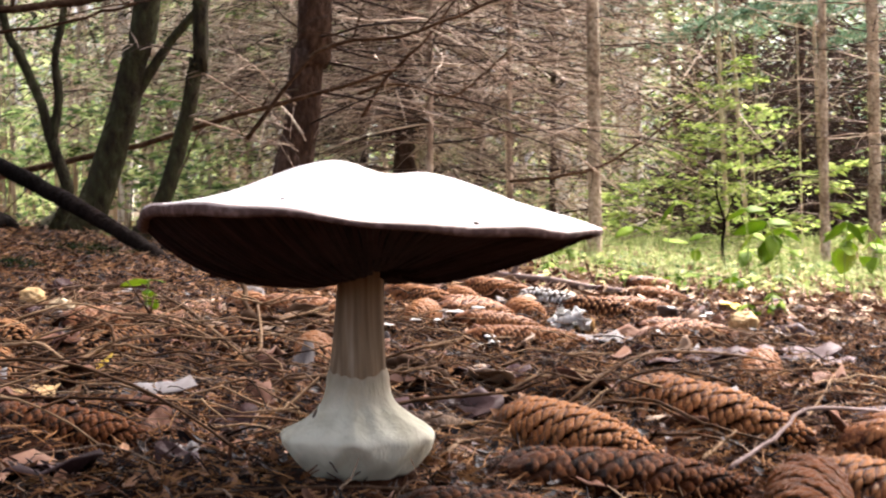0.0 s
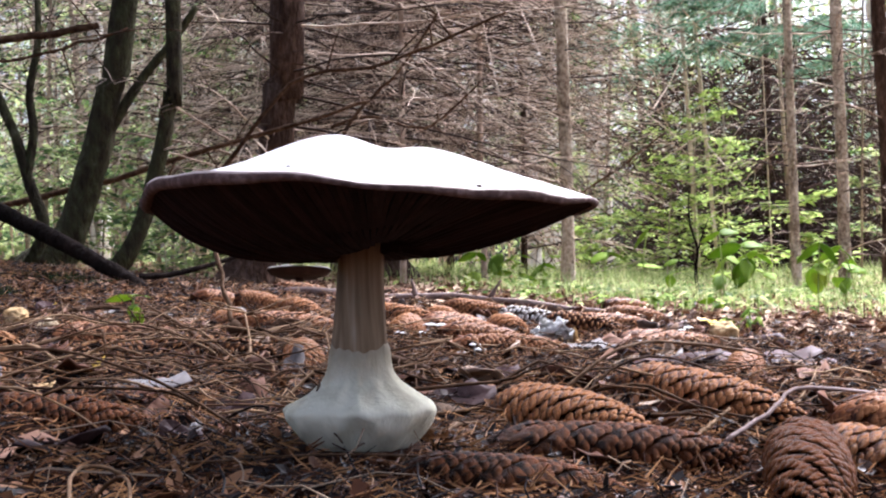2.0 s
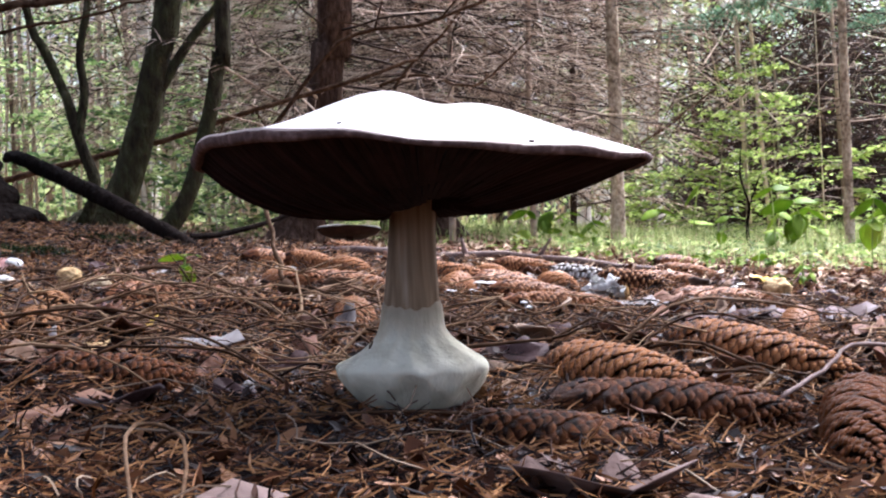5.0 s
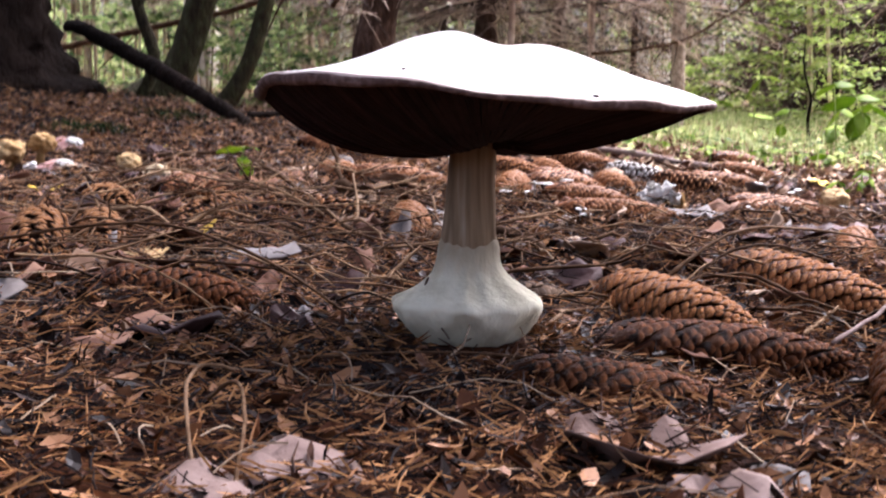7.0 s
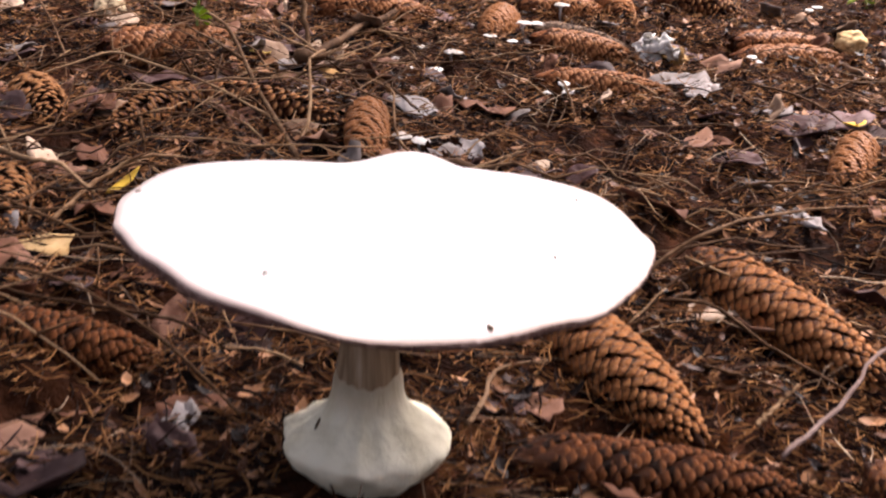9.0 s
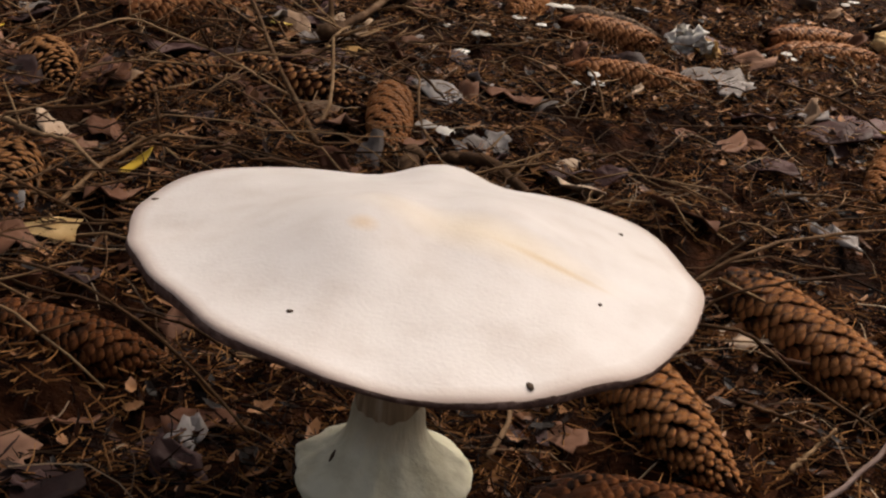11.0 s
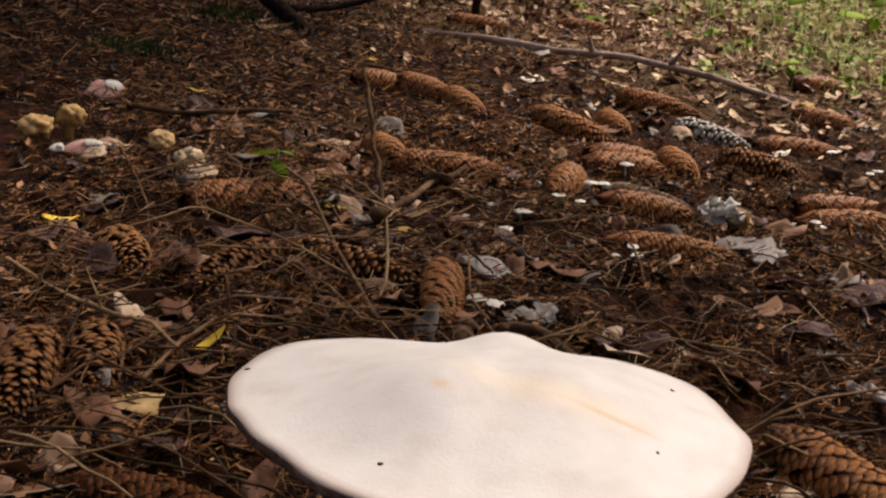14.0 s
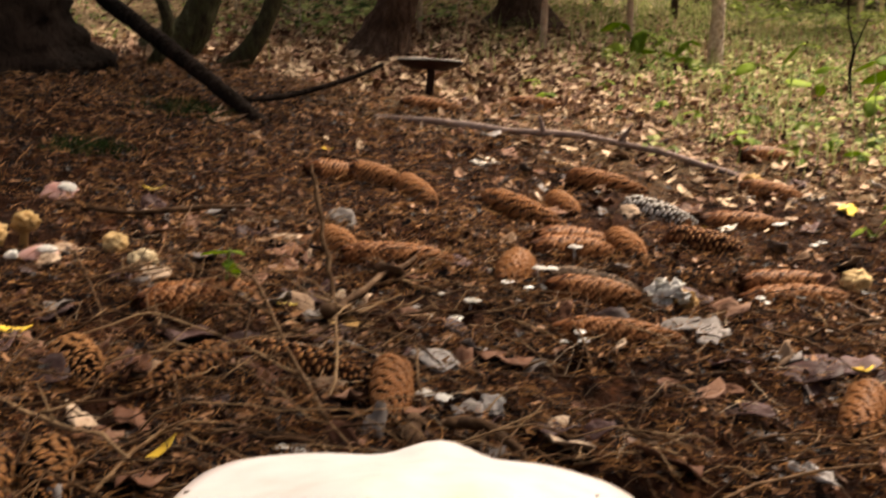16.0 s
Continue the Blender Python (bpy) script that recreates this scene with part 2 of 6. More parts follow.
M_GRASS = mat("forest_grass", [(0.13, 0.19, 0.05), (0.30, 0.39, 0.12), (0.50, 0.54, 0.25)], 12, 0.55, 0, vary=0.6, vary_from="island", translucent=0.4)
M_DRYLEAF = mat("dry_leaf", [(0.05, 0.020, 0.011), (0.12, 0.055, 0.033), (0.21, 0.118, 0.080)], 60, 0.6, 0.3, 200, vary=0.4)
M_TAN = mat("tan_leaf", [(0.13, 0.075, 0.045), (0.27, 0.18, 0.12), (0.44, 0.33, 0.24)], 60, 0.6, 0.3, 200, vary=0.4)
M_PURPLE = mat("purplish_wet_leaf", [(0.018, 0.008, 0.007), (0.048, 0.023, 0.021), (0.10, 0.056, 0.052)], 60, 0.6, 0.4, 200, vary=0.4, spec=0.12)
M_ASHLEAF = mat("ashen_pink_leaf", [(0.080, 0.050, 0.040), (0.15, 0.105, 0.090), (0.24, 0.18, 0.16)], 60, 0.65, 0.4, 200, vary=0.3)
M_PALELEAF = mat("whitish_leaf", [(0.30, 0.25, 0.20), (0.52, 0.47, 0.40), (0.70, 0.66, 0.60)], 60, 0.6, 0.3, 200, vary=0.4)
M_YELLOW = mat("yellow_leaf", [(0.45, 0.27, 0.03), (0.62, 0.43, 0.06), (0.72, 0.58, 0.16)], 60, 0.55, 0.2, vary=0.3)
M_PINK = mat("pink_fungus_flesh", [(0.34, 0.155, 0.13), (0.50, 0.31, 0.275), (0.68, 0.57, 0.53)], 60, 0.6, 0.2, vary=0.3)
M_OCHRE = mat("ochre_fungus", [(0.13, 0.068, 0.022), (0.29, 0.170, 0.064), (0.48, 0.34, 0.17)], 90, 0.7, 0.3, vary=0.4)
M_CREAM = mat("cream_puff_fungus", [(0.24, 0.165, 0.085), (0.44, 0.35, 0.22), (0.60, 0.52, 0.38)], 220, 0.8, 0.6, 400, vary=0.3)
M_WHITEFUN = mat("white_bracket_fungus", [(0.36, 0.33, 0.29), (0.60, 0.58, 0.54), (0.76, 0.75, 0.72)], 160, 0.7, 0.4, vary=0.3, translucent=0.2)
M_GREYLEAF = mat("grey_leaf", [(0.07, 0.058, 0.052), (0.15, 0.13, 0.12), (0.27, 0.25, 0.24)], 80, 0.6, 0.3, vary=0.3)
M_DARKCAP = mat("pale_cap_top", [(0.13, 0.115, 0.10), (0.27, 0.25, 0.23)], 50, 0.6, 0.1)
M_SPECK = mat("dark_speck", [(0.05, 0.035, 0.025), (0.12, 0.085, 0.06)], 300, 0.8, 0)


def stain(m, place, size, turn, colour, amount):
    """A soft oval stain at a place of the thing's own space."""
    nodes, link = m.node_tree.nodes, m.node_tree.links.new
    bsdf = nodes["Principled BSDF"]
    src = bsdf.inputs["Base Color"].links[0].from_socket
    tc, mp, gr = nodes.new("ShaderNodeTexCoord"), nodes.new("ShaderNodeMapping"), nodes.new("ShaderNodeTexGradient")
    mp.vector_type = "TEXTURE"
    mp.inputs["Location"].default_value, mp.inputs["Scale"].default_value, mp.inputs["Rotation"].default_value = place, size, (0, 0, radians(turn))
    gr.gradient_type = "SPHERICAL"
    link(tc.outputs["Object"], mp.inputs[0])
    link(mp.outputs[0], gr.inputs[0])
    am = nodes.new("ShaderNodeMath")
    am.operation = "MULTIPLY"
    am.inputs[1].default_value = amount
    link(gr.outputs["Fac"], am.inputs[0])
    mx = nodes.new("ShaderNodeMix")
    mx.data_type = "RGBA"
    link(am.outputs[0], mx.inputs[0])
    link(src, mx.inputs[6])
    mx.inputs[7].default_value = (*colour, 1)
    link(mx.outputs[2], bsdf.inputs["Base Color"])


lighter_tips(M_CAP, (0.36, 0.27, 0.225), 0.85, 0.93)
stain(M_BULB, (0.001, 0.0, 0.0470), (0.036, 0.036, 0.019), 0, (0.19, 0.135, 0.085), 1.0)
stain(M_CAP, (-0.0051, -0.0469, 0.134), (0.006, 0.005, 0.02), 0, (0.60, 0.40, 0.18), 0.6)
stain(M_CAP, (0.0535, -0.0367, 0.124), (0.022, 0.0026, 0.03), -8.0, (0.50, 0.34, 0.14), 0.8)
stain(M_CAP, (0.0335, -0.0327, 0.128), (0.05, 0.014, 0.04), -5.6, (0.74, 0.62, 0.42), 0.55)


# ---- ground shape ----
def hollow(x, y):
    """Share of a sunken bare patch; its near-black soil stands for deep shade."""
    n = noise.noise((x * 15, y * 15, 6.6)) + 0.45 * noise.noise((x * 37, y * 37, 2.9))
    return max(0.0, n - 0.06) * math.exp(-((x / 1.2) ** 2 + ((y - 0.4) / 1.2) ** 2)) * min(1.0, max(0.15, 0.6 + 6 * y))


def gz(x, y):
    z = -0.068 * 1.4 * math.tanh(x / 1.4) + 0.0167 * 5 * math.tanh(y / 5)
    z -= 0.045 * math.exp(-((x + 0.22) ** 2 + (y - 2.33) ** 2) / 0.075)
    z += 0.050 * math.exp(-((x + 0.95) ** 2 + (y - 1.7) ** 2) / 0.33)
    near = math.exp(-((x / 3) ** 2 + (y / 4) ** 2))
    z += near * (0.0045 * noise.noise((x * 9, y * 9, 1.3)) + 0.0060 * noise.noise((x * 31, y * 31, 4.1)) + 0.0025 * noise.noise((x * 75, y * 75, 2.2))) + (1 - near) * 0.05 * noise.noise((x * 0.5, y * 0.5, 7))
    z -= 0.007 * math.exp(-((x - 0.10) ** 2 + (y + 0.005) ** 2) / 0.007)
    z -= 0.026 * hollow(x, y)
    foot = math.exp(-(x * x + y * y) / 0.0030)
    z = z * (1 - foot) + 0.0058 * foot
    z *= 1 / (1 + (max(0, math.hypot(x, y) - 15) / 30) ** 2)
    return z - 0.002


def axis_steps(lo, hi, step, far):
    """Even steps from lo to hi, then growing steps out to far on both sides."""
    mid = list(np.arange(lo, hi + step / 2, step))
    out, s, v = [], step, mid[-1]
    while v < far:
        s *= 1.16
        v += s
        out.append(v)
    low, s, v = [], step, mid[0]
    while v > -far:
        s *= 1.16
        v -= s
        low.append(v)
    return low[::-1] + mid + out


def mesh_object(name, verts, faces, material, parent=None, label="", smooth=True):
    me = bpy.data.meshes.new(name)
    me.from_pydata(verts, [], faces)
    me.materials.append(material)
    if smooth:
        me.polygons.foreach_set("use_smooth", [True] * len(me.polygons))
    me.update()
    ob = new(name, me)
    if parent is not None:
        ob.parent = parent
    if label:
        tagged(ob, label)
    return ob


def part(name, bm, material, parent, label="", smooth=True):
    me = bpy.data.meshes.new(name)
    bm.to_mesh(me)
    bm.free()
    me.materials.append(material)
    if smooth:
        me.polygons.foreach_set("use_smooth", [True] * len(me.polygons))
    ob = new(name, me)
    ob.parent = parent
    if label:
        tagged(ob, label)
    return ob


def thing(name, place, label, category, group="", turn=0.0):
    ob = new(name)
    ob.empty_display_size = 0.02
    ob.matrix_world = place if isinstance(place, Matrix) else pose(*place, 0, 0, turn)
    return tagged(ob, label, category, group)


gx, gy = axis_steps(-0.5, 0.6, 0.008, 70), axis_steps(-0.6, 1.25, 0.009, 70)
gverts = [(x, y, gz(x, y)) for y in gy for x in gx]
nx = len(gx)
gfaces = [(r * nx + c, r * nx + c + 1, (r + 1) * nx + c + 1, (r + 1) * nx + c) for r in range(len(gy) - 1) for c in range(nx - 1)]
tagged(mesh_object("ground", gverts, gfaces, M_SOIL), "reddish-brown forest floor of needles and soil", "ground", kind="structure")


# ---- small builders ----
def spline(points, n):
    """n points along a smooth curve through the given ones."""
    p = [Vector(q) for q in points]
    if len(p) == 2:
        return [p[0].lerp(p[1], i / (n - 1)) for i in range(n)]
    out = []
    for i in range(n):
        t = i / (n - 1) * (len(p) - 1)
        k = min(int(t), len(p) - 2)
        f = t - k
        a, b, c, d = p[max(k - 1, 0)], p[k], p[k + 1], p[min(k + 2, len(p) - 1)]
        out.append(0.5 * (2 * b + (c - a) * f + (2 * a - 5 * b + 4 * c - d) * f * f + (3 * b - a - 3 * c + d) * f ** 3))
    return out


class Soup:
    """Vertices and faces gathered for one mesh."""

    def __init__(self):
        self.v, self.f = [], []

    def tube(self, pts, radii, sides=5, rough=0.0, cap=True):
        base = len(self.v)
        ref = Vector((0.31, 0.17, 0.94))
        for i, p in enumerate(pts):
            d = (pts[min(i + 1, len(pts) - 1)] - pts[max(i - 1, 0)]).normalized()
            u = d.cross(ref)
            if u.length < 1e-3:
                u = d.cross(Vector((1, 0, 0)))
            u.normalize()
            w = d.cross(u)
            r = radii[i] if isinstance(radii, (list, tuple)) else radii
            for k in range(sides):
                a = 2 * math.pi * k / sides
                rr = r * (1 + rough * noise.noise((p.x * 30 + k * 1.7, p.y * 30 + i * 0.37, p.z * 14)))
                q = p + (u * math.cos(a) + w * math.sin(a)) * rr
                self.v.append(tuple(q))
        for i in range(len(pts) - 1):
            for k in range(sides):
                a, b = base + i * sides + k, base + i * sides + (k + 1) % sides
                self.f.append((a, b, b + sides, a + sides))
        if cap:
            self.f.append(tuple(base + k for k in range(sides))[::-1])
            self.f.append(tuple(base + (len(pts) - 1) * sides + k for k in range(sides)))

    def add(self, verts, faces, m):
        base = len(self.v)
        self.v += [tuple(m @ Vector(q)) for q in verts]
        self.f += [tuple(base + i for i in g) for g in faces]

    def object(self, name, material, parent=None, label="", smooth=True):
        return mesh_object(name, self.v, self.f, material, parent, label, smooth)


def rnd(a, b):
    return random.uniform(a, b)


# ---- the white mushroom ----
def bell(a, at, wide):
    d = (math.degrees(a) - at + 180) % 360 - 180
    return math.exp(-(d / wide) ** 2)


def cap_rim(a):
    """Radius of the slightly wavy cap, with a notch at the back."""
    r = 94.57 + 15.44 * bell(a, 90, 10) + -1.6 * bell(a, 109, 9)
    for k, (p, q) in enumerate(((-0.23, 2.84), (0.65, -1.71), (-0.05, 3.83), (-0.79, -0.64), (0.15, -0.45)), 1):
        r += p * math.cos(k * a) + q * math.sin(k * a)
    return 0.001 * r - 0.0006 + 0.0004 * math.sin(9 * a + 1) + 0.0003 * math.sin(17 * a)


def rim_height(a):
    return 0.1055 + 0.008 * bell(a, -135, 44) - 0.003 * math.cos(a) - 0.0022 * bell(a, 108, 16) + 0.0012 * bell(a, 142, 20) + 0.0006 * math.sin(7 * a + 2) + 0.0004 * math.sin(13 * a)


def cap_top(x, y, r, rim):
    u = min(r / rim, 1)
    a = math.atan2(y, x)
    z = rim_height(a) * u ** 3 + 0.1065 * (1 - u ** 3) + 0.0165 * (1 - u ** 1.45)
    z += 0.0105 * math.exp(-((x + 0.017) ** 2 / (0.0007 if x > -0.017 else 0.0012) + (y + 0.022) ** 2 / 0.0011))
    z += 0.0062 * math.exp(-((x - 0.026) ** 2 / 0.0008 + (y - 0.004) ** 2 / 0.0012))
    z -= 0.0030 * math.exp(-((x - 0.006) ** 2 / 0.00014 + (y + 0.005) ** 2 / 0.002))
    z -= 0.0022 * math.exp(-((x - 0.045 + 0.5 * (y - 0.01)) ** 2 / 0.0003 + (y - 0.018) ** 2 / 0.0002))
    z += 0.0010 * noise.noise((x * 40, y * 40, 2.2)) * (1 - u * 0.5)
    return z


def build_mushroom():
    mush = thing("mushroom", (0.0, 0.0, 0.0), "large white mushroom with brown gills and swollen white base", "mushroom")
    cx, cy = 0.008, -0.018
    # cap: outer skin folded under at the rim
    seg, rings = 96, 30
    v, f = [], []
    prof = [(i / rings) for i in range(rings + 1)]
    for u in prof:
        for k in range(seg):
            a = 2 * math.pi * k / seg
            rim = cap_rim(a)
            r = rim * (u ** 0.85)
            x, y = r * math.cos(a), r * math.sin(a)
            v.append((cx + x, cy + y, cap_top(x, y, r, rim)))
    for k_ring, (fr, dz) in enumerate(((1.004, -0.0006),)):
        for k in range(seg):
            a = 2 * math.pi * k / seg
            r = cap_rim(a) * fr
            v.append((cx + r * math.cos(a), cy + r * math.sin(a), rim_height(a) + dz))
    n = rings + 1 + 1
    for i in range(n - 1):
        for k in range(seg):
            k2 = (k + 1) % seg
            f.append((i * seg + k, (i + 1) * seg + k, (i + 1) * seg + k2, i * seg + k2))
    cap = mesh_object("cap", v, f, M_CAP, mush, "smooth white cap with faint cream patches")
    cap.data.attributes.new("tip", "FLOAT", "POINT").data.foreach_set("value", [min(1.0, (i // seg) / rings) for i in range(len(v))])
    v, f = [], []
    lip = ((1.004, -0.0006), (1.012, -0.0016), (1.014, -0.0030), (1.011, -0.0046), (1.003, -0.0060), (0.988, -0.0070), (0.965, -0.0072), (0.940, -0.0055))
    for fr, dz in lip:
        for k in range(seg):
            a = 2 * math.pi * k / seg
            thick = 0.42 + 0.38 * bell(a, 190, 40) + 0.12 * math.sin(5 * a)
            r = cap_rim(a) * (1 + (fr - 1) * thick) * (1 + 0.004 * noise.noise((k * 1.3, fr * 90, 5)))
            v.append((cx + r * math.cos(a), cy + r * math.sin(a), rim_height(a) + dz * thick))
    for i in range(len(lip) - 1):
        for k in range(seg):
            f.append((i * seg + k, (i + 1) * seg + k, (i + 1) * seg + (k + 1) % seg, i * seg + (k + 1) % seg))
    mesh_object("cap_edge", v, f, M_RIM, mush, "felted pinkish brown rim")

    def under(u, a, depth=1.0):
        """Height of the underside at the share u of the rim's radius."""
        mid = 0.1052
        z = rim_height(a) * u ** 2 + mid * (1 - u ** 2) - 0.0012
        return z - depth * 0.0235 * (1 - u ** (3.2 - 1.1 * math.cos(a) - 2.1 * max(0, -math.sin(a)))) + depth * 0.004 * math.exp(-((u - 0.12) / 0.09) ** 2)

    # gills: thin blades that hang under the cap
    blades = 216
    th = 0.0009
    for k in range(blades):
        a = 2 * math.pi * (k + rnd(-0.15, 0.15)) / blades
        rim = cap_rim(a)
        start = (0.013 / rim, 0.30, 0.52)[(0, 2, 1, 2)[k % 4]]
        gv, gf = [], []
        dip = rnd(0.97, 1.03)
        for i in range(9):
            u = start + (0.992 - start) * i / 8
            r = u * rim
            for off, z in ((-th, under(u, a, dip)), (th, under(u, a, dip)), (th * 1.3, under(u, a, 0.55) + 0.001), (-th * 1.3, under(u, a, 0.55) + 0.001)):
                gv.append((cx + r * math.cos(a) - off * math.sin(a), cy + r * math.sin(a) + off * math.cos(a), z))
        for i in range(8):
            q = i * 4
            gf += [(q, q + 4, q + 5, q + 1), (q + 1, q + 5, q + 6, q + 2), (q + 3, q + 7, q + 4, q)]
        gf.append((0, 1, 2, 3))
        mesh_object("gill", gv, gf, M_GILL, mush, smooth=False)
    # flesh above the gills closes the underside
    v, f = [], []
    for u in (0.1, 0.3, 0.5, 0.7, 0.85, 0.97):
        for k in range(48):
            a = 2 * math.pi * k / 48
            r = cap_rim(a) * u
            v.append((cx + r * math.cos(a), cy + r * math.sin(a), under(u, a, 0.6)))
    for i in range(5):
        for k in range(48):
            k2 = (k + 1) % 48
            f.append((i * 48 + k, i * 48 + k2, (i + 1) * 48 + k2, (i + 1) * 48 + k))
    mesh_object("cap_flesh", v, f, M_GILL, mush)

    def lathe(name, prof, material, label, seg=48, rough=0.0, lobes=0.0, fray=0.0, sheath=0.0):
        v, f = [], []
        prof = [tuple(q) for q in spline(prof, 36)]
        for i, (r, z, ox) in enumerate(prof):
            for k in range(seg):
                a = 2 * math.pi * k / seg
                rr = r * (1 + lobes * (0.5 * math.sin(3 * a + 1.1) + 0.4 * math.sin(5 * a + 0.3)) + rough * min(1.0, max(0.02, (r - 0.013) / 0.016)) * (noise.noise((math.cos(a) * 2.2, math.sin(a) * 2.2, z * 70)) + 0.5 * noise.noise((math.cos(a) * 6, math.sin(a) * 6, z * 160))))
                dz = (rough * 0.02 + fray * max(0, i - 24) / 11) * noise.noise((math.cos(a) * 4, math.sin(a) * 4, 9.5))
                climb = sheath * min(1.0, max(0.0, (z - 0.024) / 0.014)) * math.cos(a) ** 2
                v.append((ox + (rr + 0.35 * climb) * math.cos(a), rr * math.sin(a), z + dz + climb))
        for i in range(len(prof) - 1):
            for k in range(seg):
                k2 = (k + 1) % seg
                f.append((i * seg + k, i * seg + k2, (i + 1) * seg + k2, (i + 1) * seg + k))
        f.append(tuple(range(seg))[::-1])
        f.append(tuple((len(prof) - 1) * seg + k for k in range(seg)))
        return mesh_object(name, v, f, material, mush, label)

    lathe("stem", [(0.0122, 0.036, 0.0005), (0.01195, 0.045, 0.0008), (0.0109, 0.058, 0.0015), (0.0101, 0.072, 0.0022), (0.0098, 0.085, 0.003), (0.0102, 0.094, 0.0035), (0.012, 0.104, 0.004)], M_STEM, "brown and cream striped stem", 64, 0.04)
    lathe("bulb", [(0.0120, -0.0020, 0.0), (0.0168, 0.0005, 0.0), (0.0208, 0.0030, 0.0003), (0.0244, 0.0065, 0.0006), (0.0276, 0.0102, 0.0006), (0.0302, 0.0138, 0.0006), (0.0323, 0.0170, 0.0006), (0.0326, 0.0190, 0.0006), (0.0306, 0.0211, 0.0006), (0.0256, 0.0237, 0.0006), (0.0198, 0.0272, 0.0006), (0.0158, 0.0305, 0.0006), (0.0138, 0.0340, 0.0006), (0.0128, 0.0378, 0.0008), (0.0124, 0.0420, 0.0009), (0.0112, 0.0450, 0.0009)], M_BULB, "white felted bulb flaring at the base", 96, 0.075, 0.012, 0.0, 0.0018)
    for x, z, w, h, t in ((-0.0160, 0.0295, 0.0012, 0.0050, 25),):
        bm = bmesh.new()
        bmesh.ops.create_icosphere(bm, subdivisions=2, radius=1)
        bmesh.ops.transform(bm, matrix=pose(x, -math.sqrt(max(0.0, 0.0212 ** 2 - x * x)), z, -40, t, 0) @ Matrix.Diagonal((w / 2, 0.0006, h / 2, 1)), verts=bm.verts)
        part("speck", bm, M_SPECK, mush)
    # specks on the cap
    for x, y, w, h, t in ((-0.0271, -0.0674, 0.0024, 0.0020, 10), (0.0417, -0.077, 0.0024, 0.0060, 20), (-0.0925, 0.0235, 0.003, 0.0022, 30), (0.0671, 0.037, 0.002, 0.0018, 0), (0.0601, -0.0296, 0.0015, 0.0015, 0)):
        r = math.hypot(x, y)
        bm = bmesh.new()
        bmesh.ops.create_icosphere(bm, subdivisions=1, radius=1)
        z = cap_top(x, y, r, cap_rim(math.atan2(y, x)))
        bmesh.ops.transform(bm, matrix=pose(cx + x, cy + y, z, 0, 0, t) @ Matrix.Diagonal((w / 2, h / 2, 0.0006, 1)), verts=bm.verts)
        part("speck", bm, M_SPECK, mush)
    return mush


build_mushroom()


# ---- spruce cones ----
SCALE_ROWS = ((0.0, 0.30, -0.02, 0.02), (0.42, 0.47, 0.02, 0.13), (0.68, 0.50, 0.03, 0.19), (0.86, 0.40, 0.02, 0.16), (0.97, 0.20, 0.00, 0.08))
SCALE_V = [(x, sd * w, z) for x, w, z, _ in SCALE_ROWS for sd in (-1, 1)] + [(x, 0, c) for x, _, _, c in SCALE_ROWS] + [(1.01, 0, 0.02)]
SCALE_V += [(x, y, z - 0.10) for x, y, z in SCALE_V[:10] + SCALE_V[15:]]
SCALE_F = [q for i in range(4) for q in ((2 * i, 2 * i + 2, 11 + i, 10 + i), (10 + i, 11 + i, 2 * i + 3, 2 * i + 1))] + [(8, 15, 14), (14, 15, 9)]
SCALE_F += [q for i in range(4) for q in ((2 * i, 16 + 2 * i, 18 + 2 * i, 2 * i + 2), (2 * i + 1, 2 * i + 3, 19 + 2 * i, 17 + 2 * i))] + [(8, 24, 26, 15), (15, 26, 25, 9), (16, 17, 19, 21, 23, 25, 26, 24, 22, 20, 18)]


def cone_scales(length, radius, opening, count):
    """Poses of a cone's scales in a spiral about +x, from the stalk end to the tip."""
    out = []
    for i in range(count):
        u = (i + 0.5) / count
        u = u ** 0.96
        a = i * 2.39996 + 0.12 * math.sin(i * 12.9898)
        body = min(1, 0.66 + 2.2 * u) if u < 0.16 else 1.0
        prof = body * (1 - 0.72 * max(0, (u - 0.40) / 0.60) ** 2.2)
        r = radius * prof
        lift = radians((8.0 + (0.30 * opening if opening < 20 else 0.75 * min(opening, 40) - 9)) * (0.8 + 0.4 * abs(math.sin(i * 7.31))) * (1 - 0.2 * u))
        size = 0.0094 * (0.70 + 0.30 * prof) * radius / 0.0155
        wide = 2 * math.pi * r / (13.5 if opening < 20 else 12.5) * (1 + 0.08 * math.sin(i * 3.7))
        out_dir = Vector((0, math.cos(a), math.sin(a)))
        fwd = (Vector((1, 0, 0)) * math.cos(lift) + out_dir * math.sin(lift)).normalized()
        fwd = (fwd + Vector((0, -math.sin(a), math.cos(a))) * 0.006 * opening * math.sin(i * 5.17)).normalized()
        side = Vector((0, -math.sin(a), math.cos(a)))
        up = (out_dir * math.cos(lift) - Vector((1, 0, 0)) * math.sin(lift)).normalized()
        if fwd.cross(side).dot(up) < 0:
            side = -side
        org = Vector((u * length * 0.95 - size * 0.62, 0, 0)) + out_dir * (r * 1.02 - size * math.sin(lift) * 0.85 - size * 0.04)
        m = Matrix((( *(fwd * size), ), ( *(side * wide), ), ( *(up * size * 0.85), ))).transposed().to_4x4()
        m.translation = org
        out.append(m)
    return out


def scale_piece(material):
    me = bpy.data.meshes.new("scale")
    me.from_pydata(SCALE_V, [], SCALE_F)
    me.materials.append(material)
    me.attributes.new("tip", "FLOAT", "POINT").data.foreach_set("value", [q[0] for q in SCALE_V])
    me.polygons.foreach_set("use_smooth", [True] * len(me.polygons))
    me.set_sharp_from_angle(angle=radians(48))
    me.update()
    return me


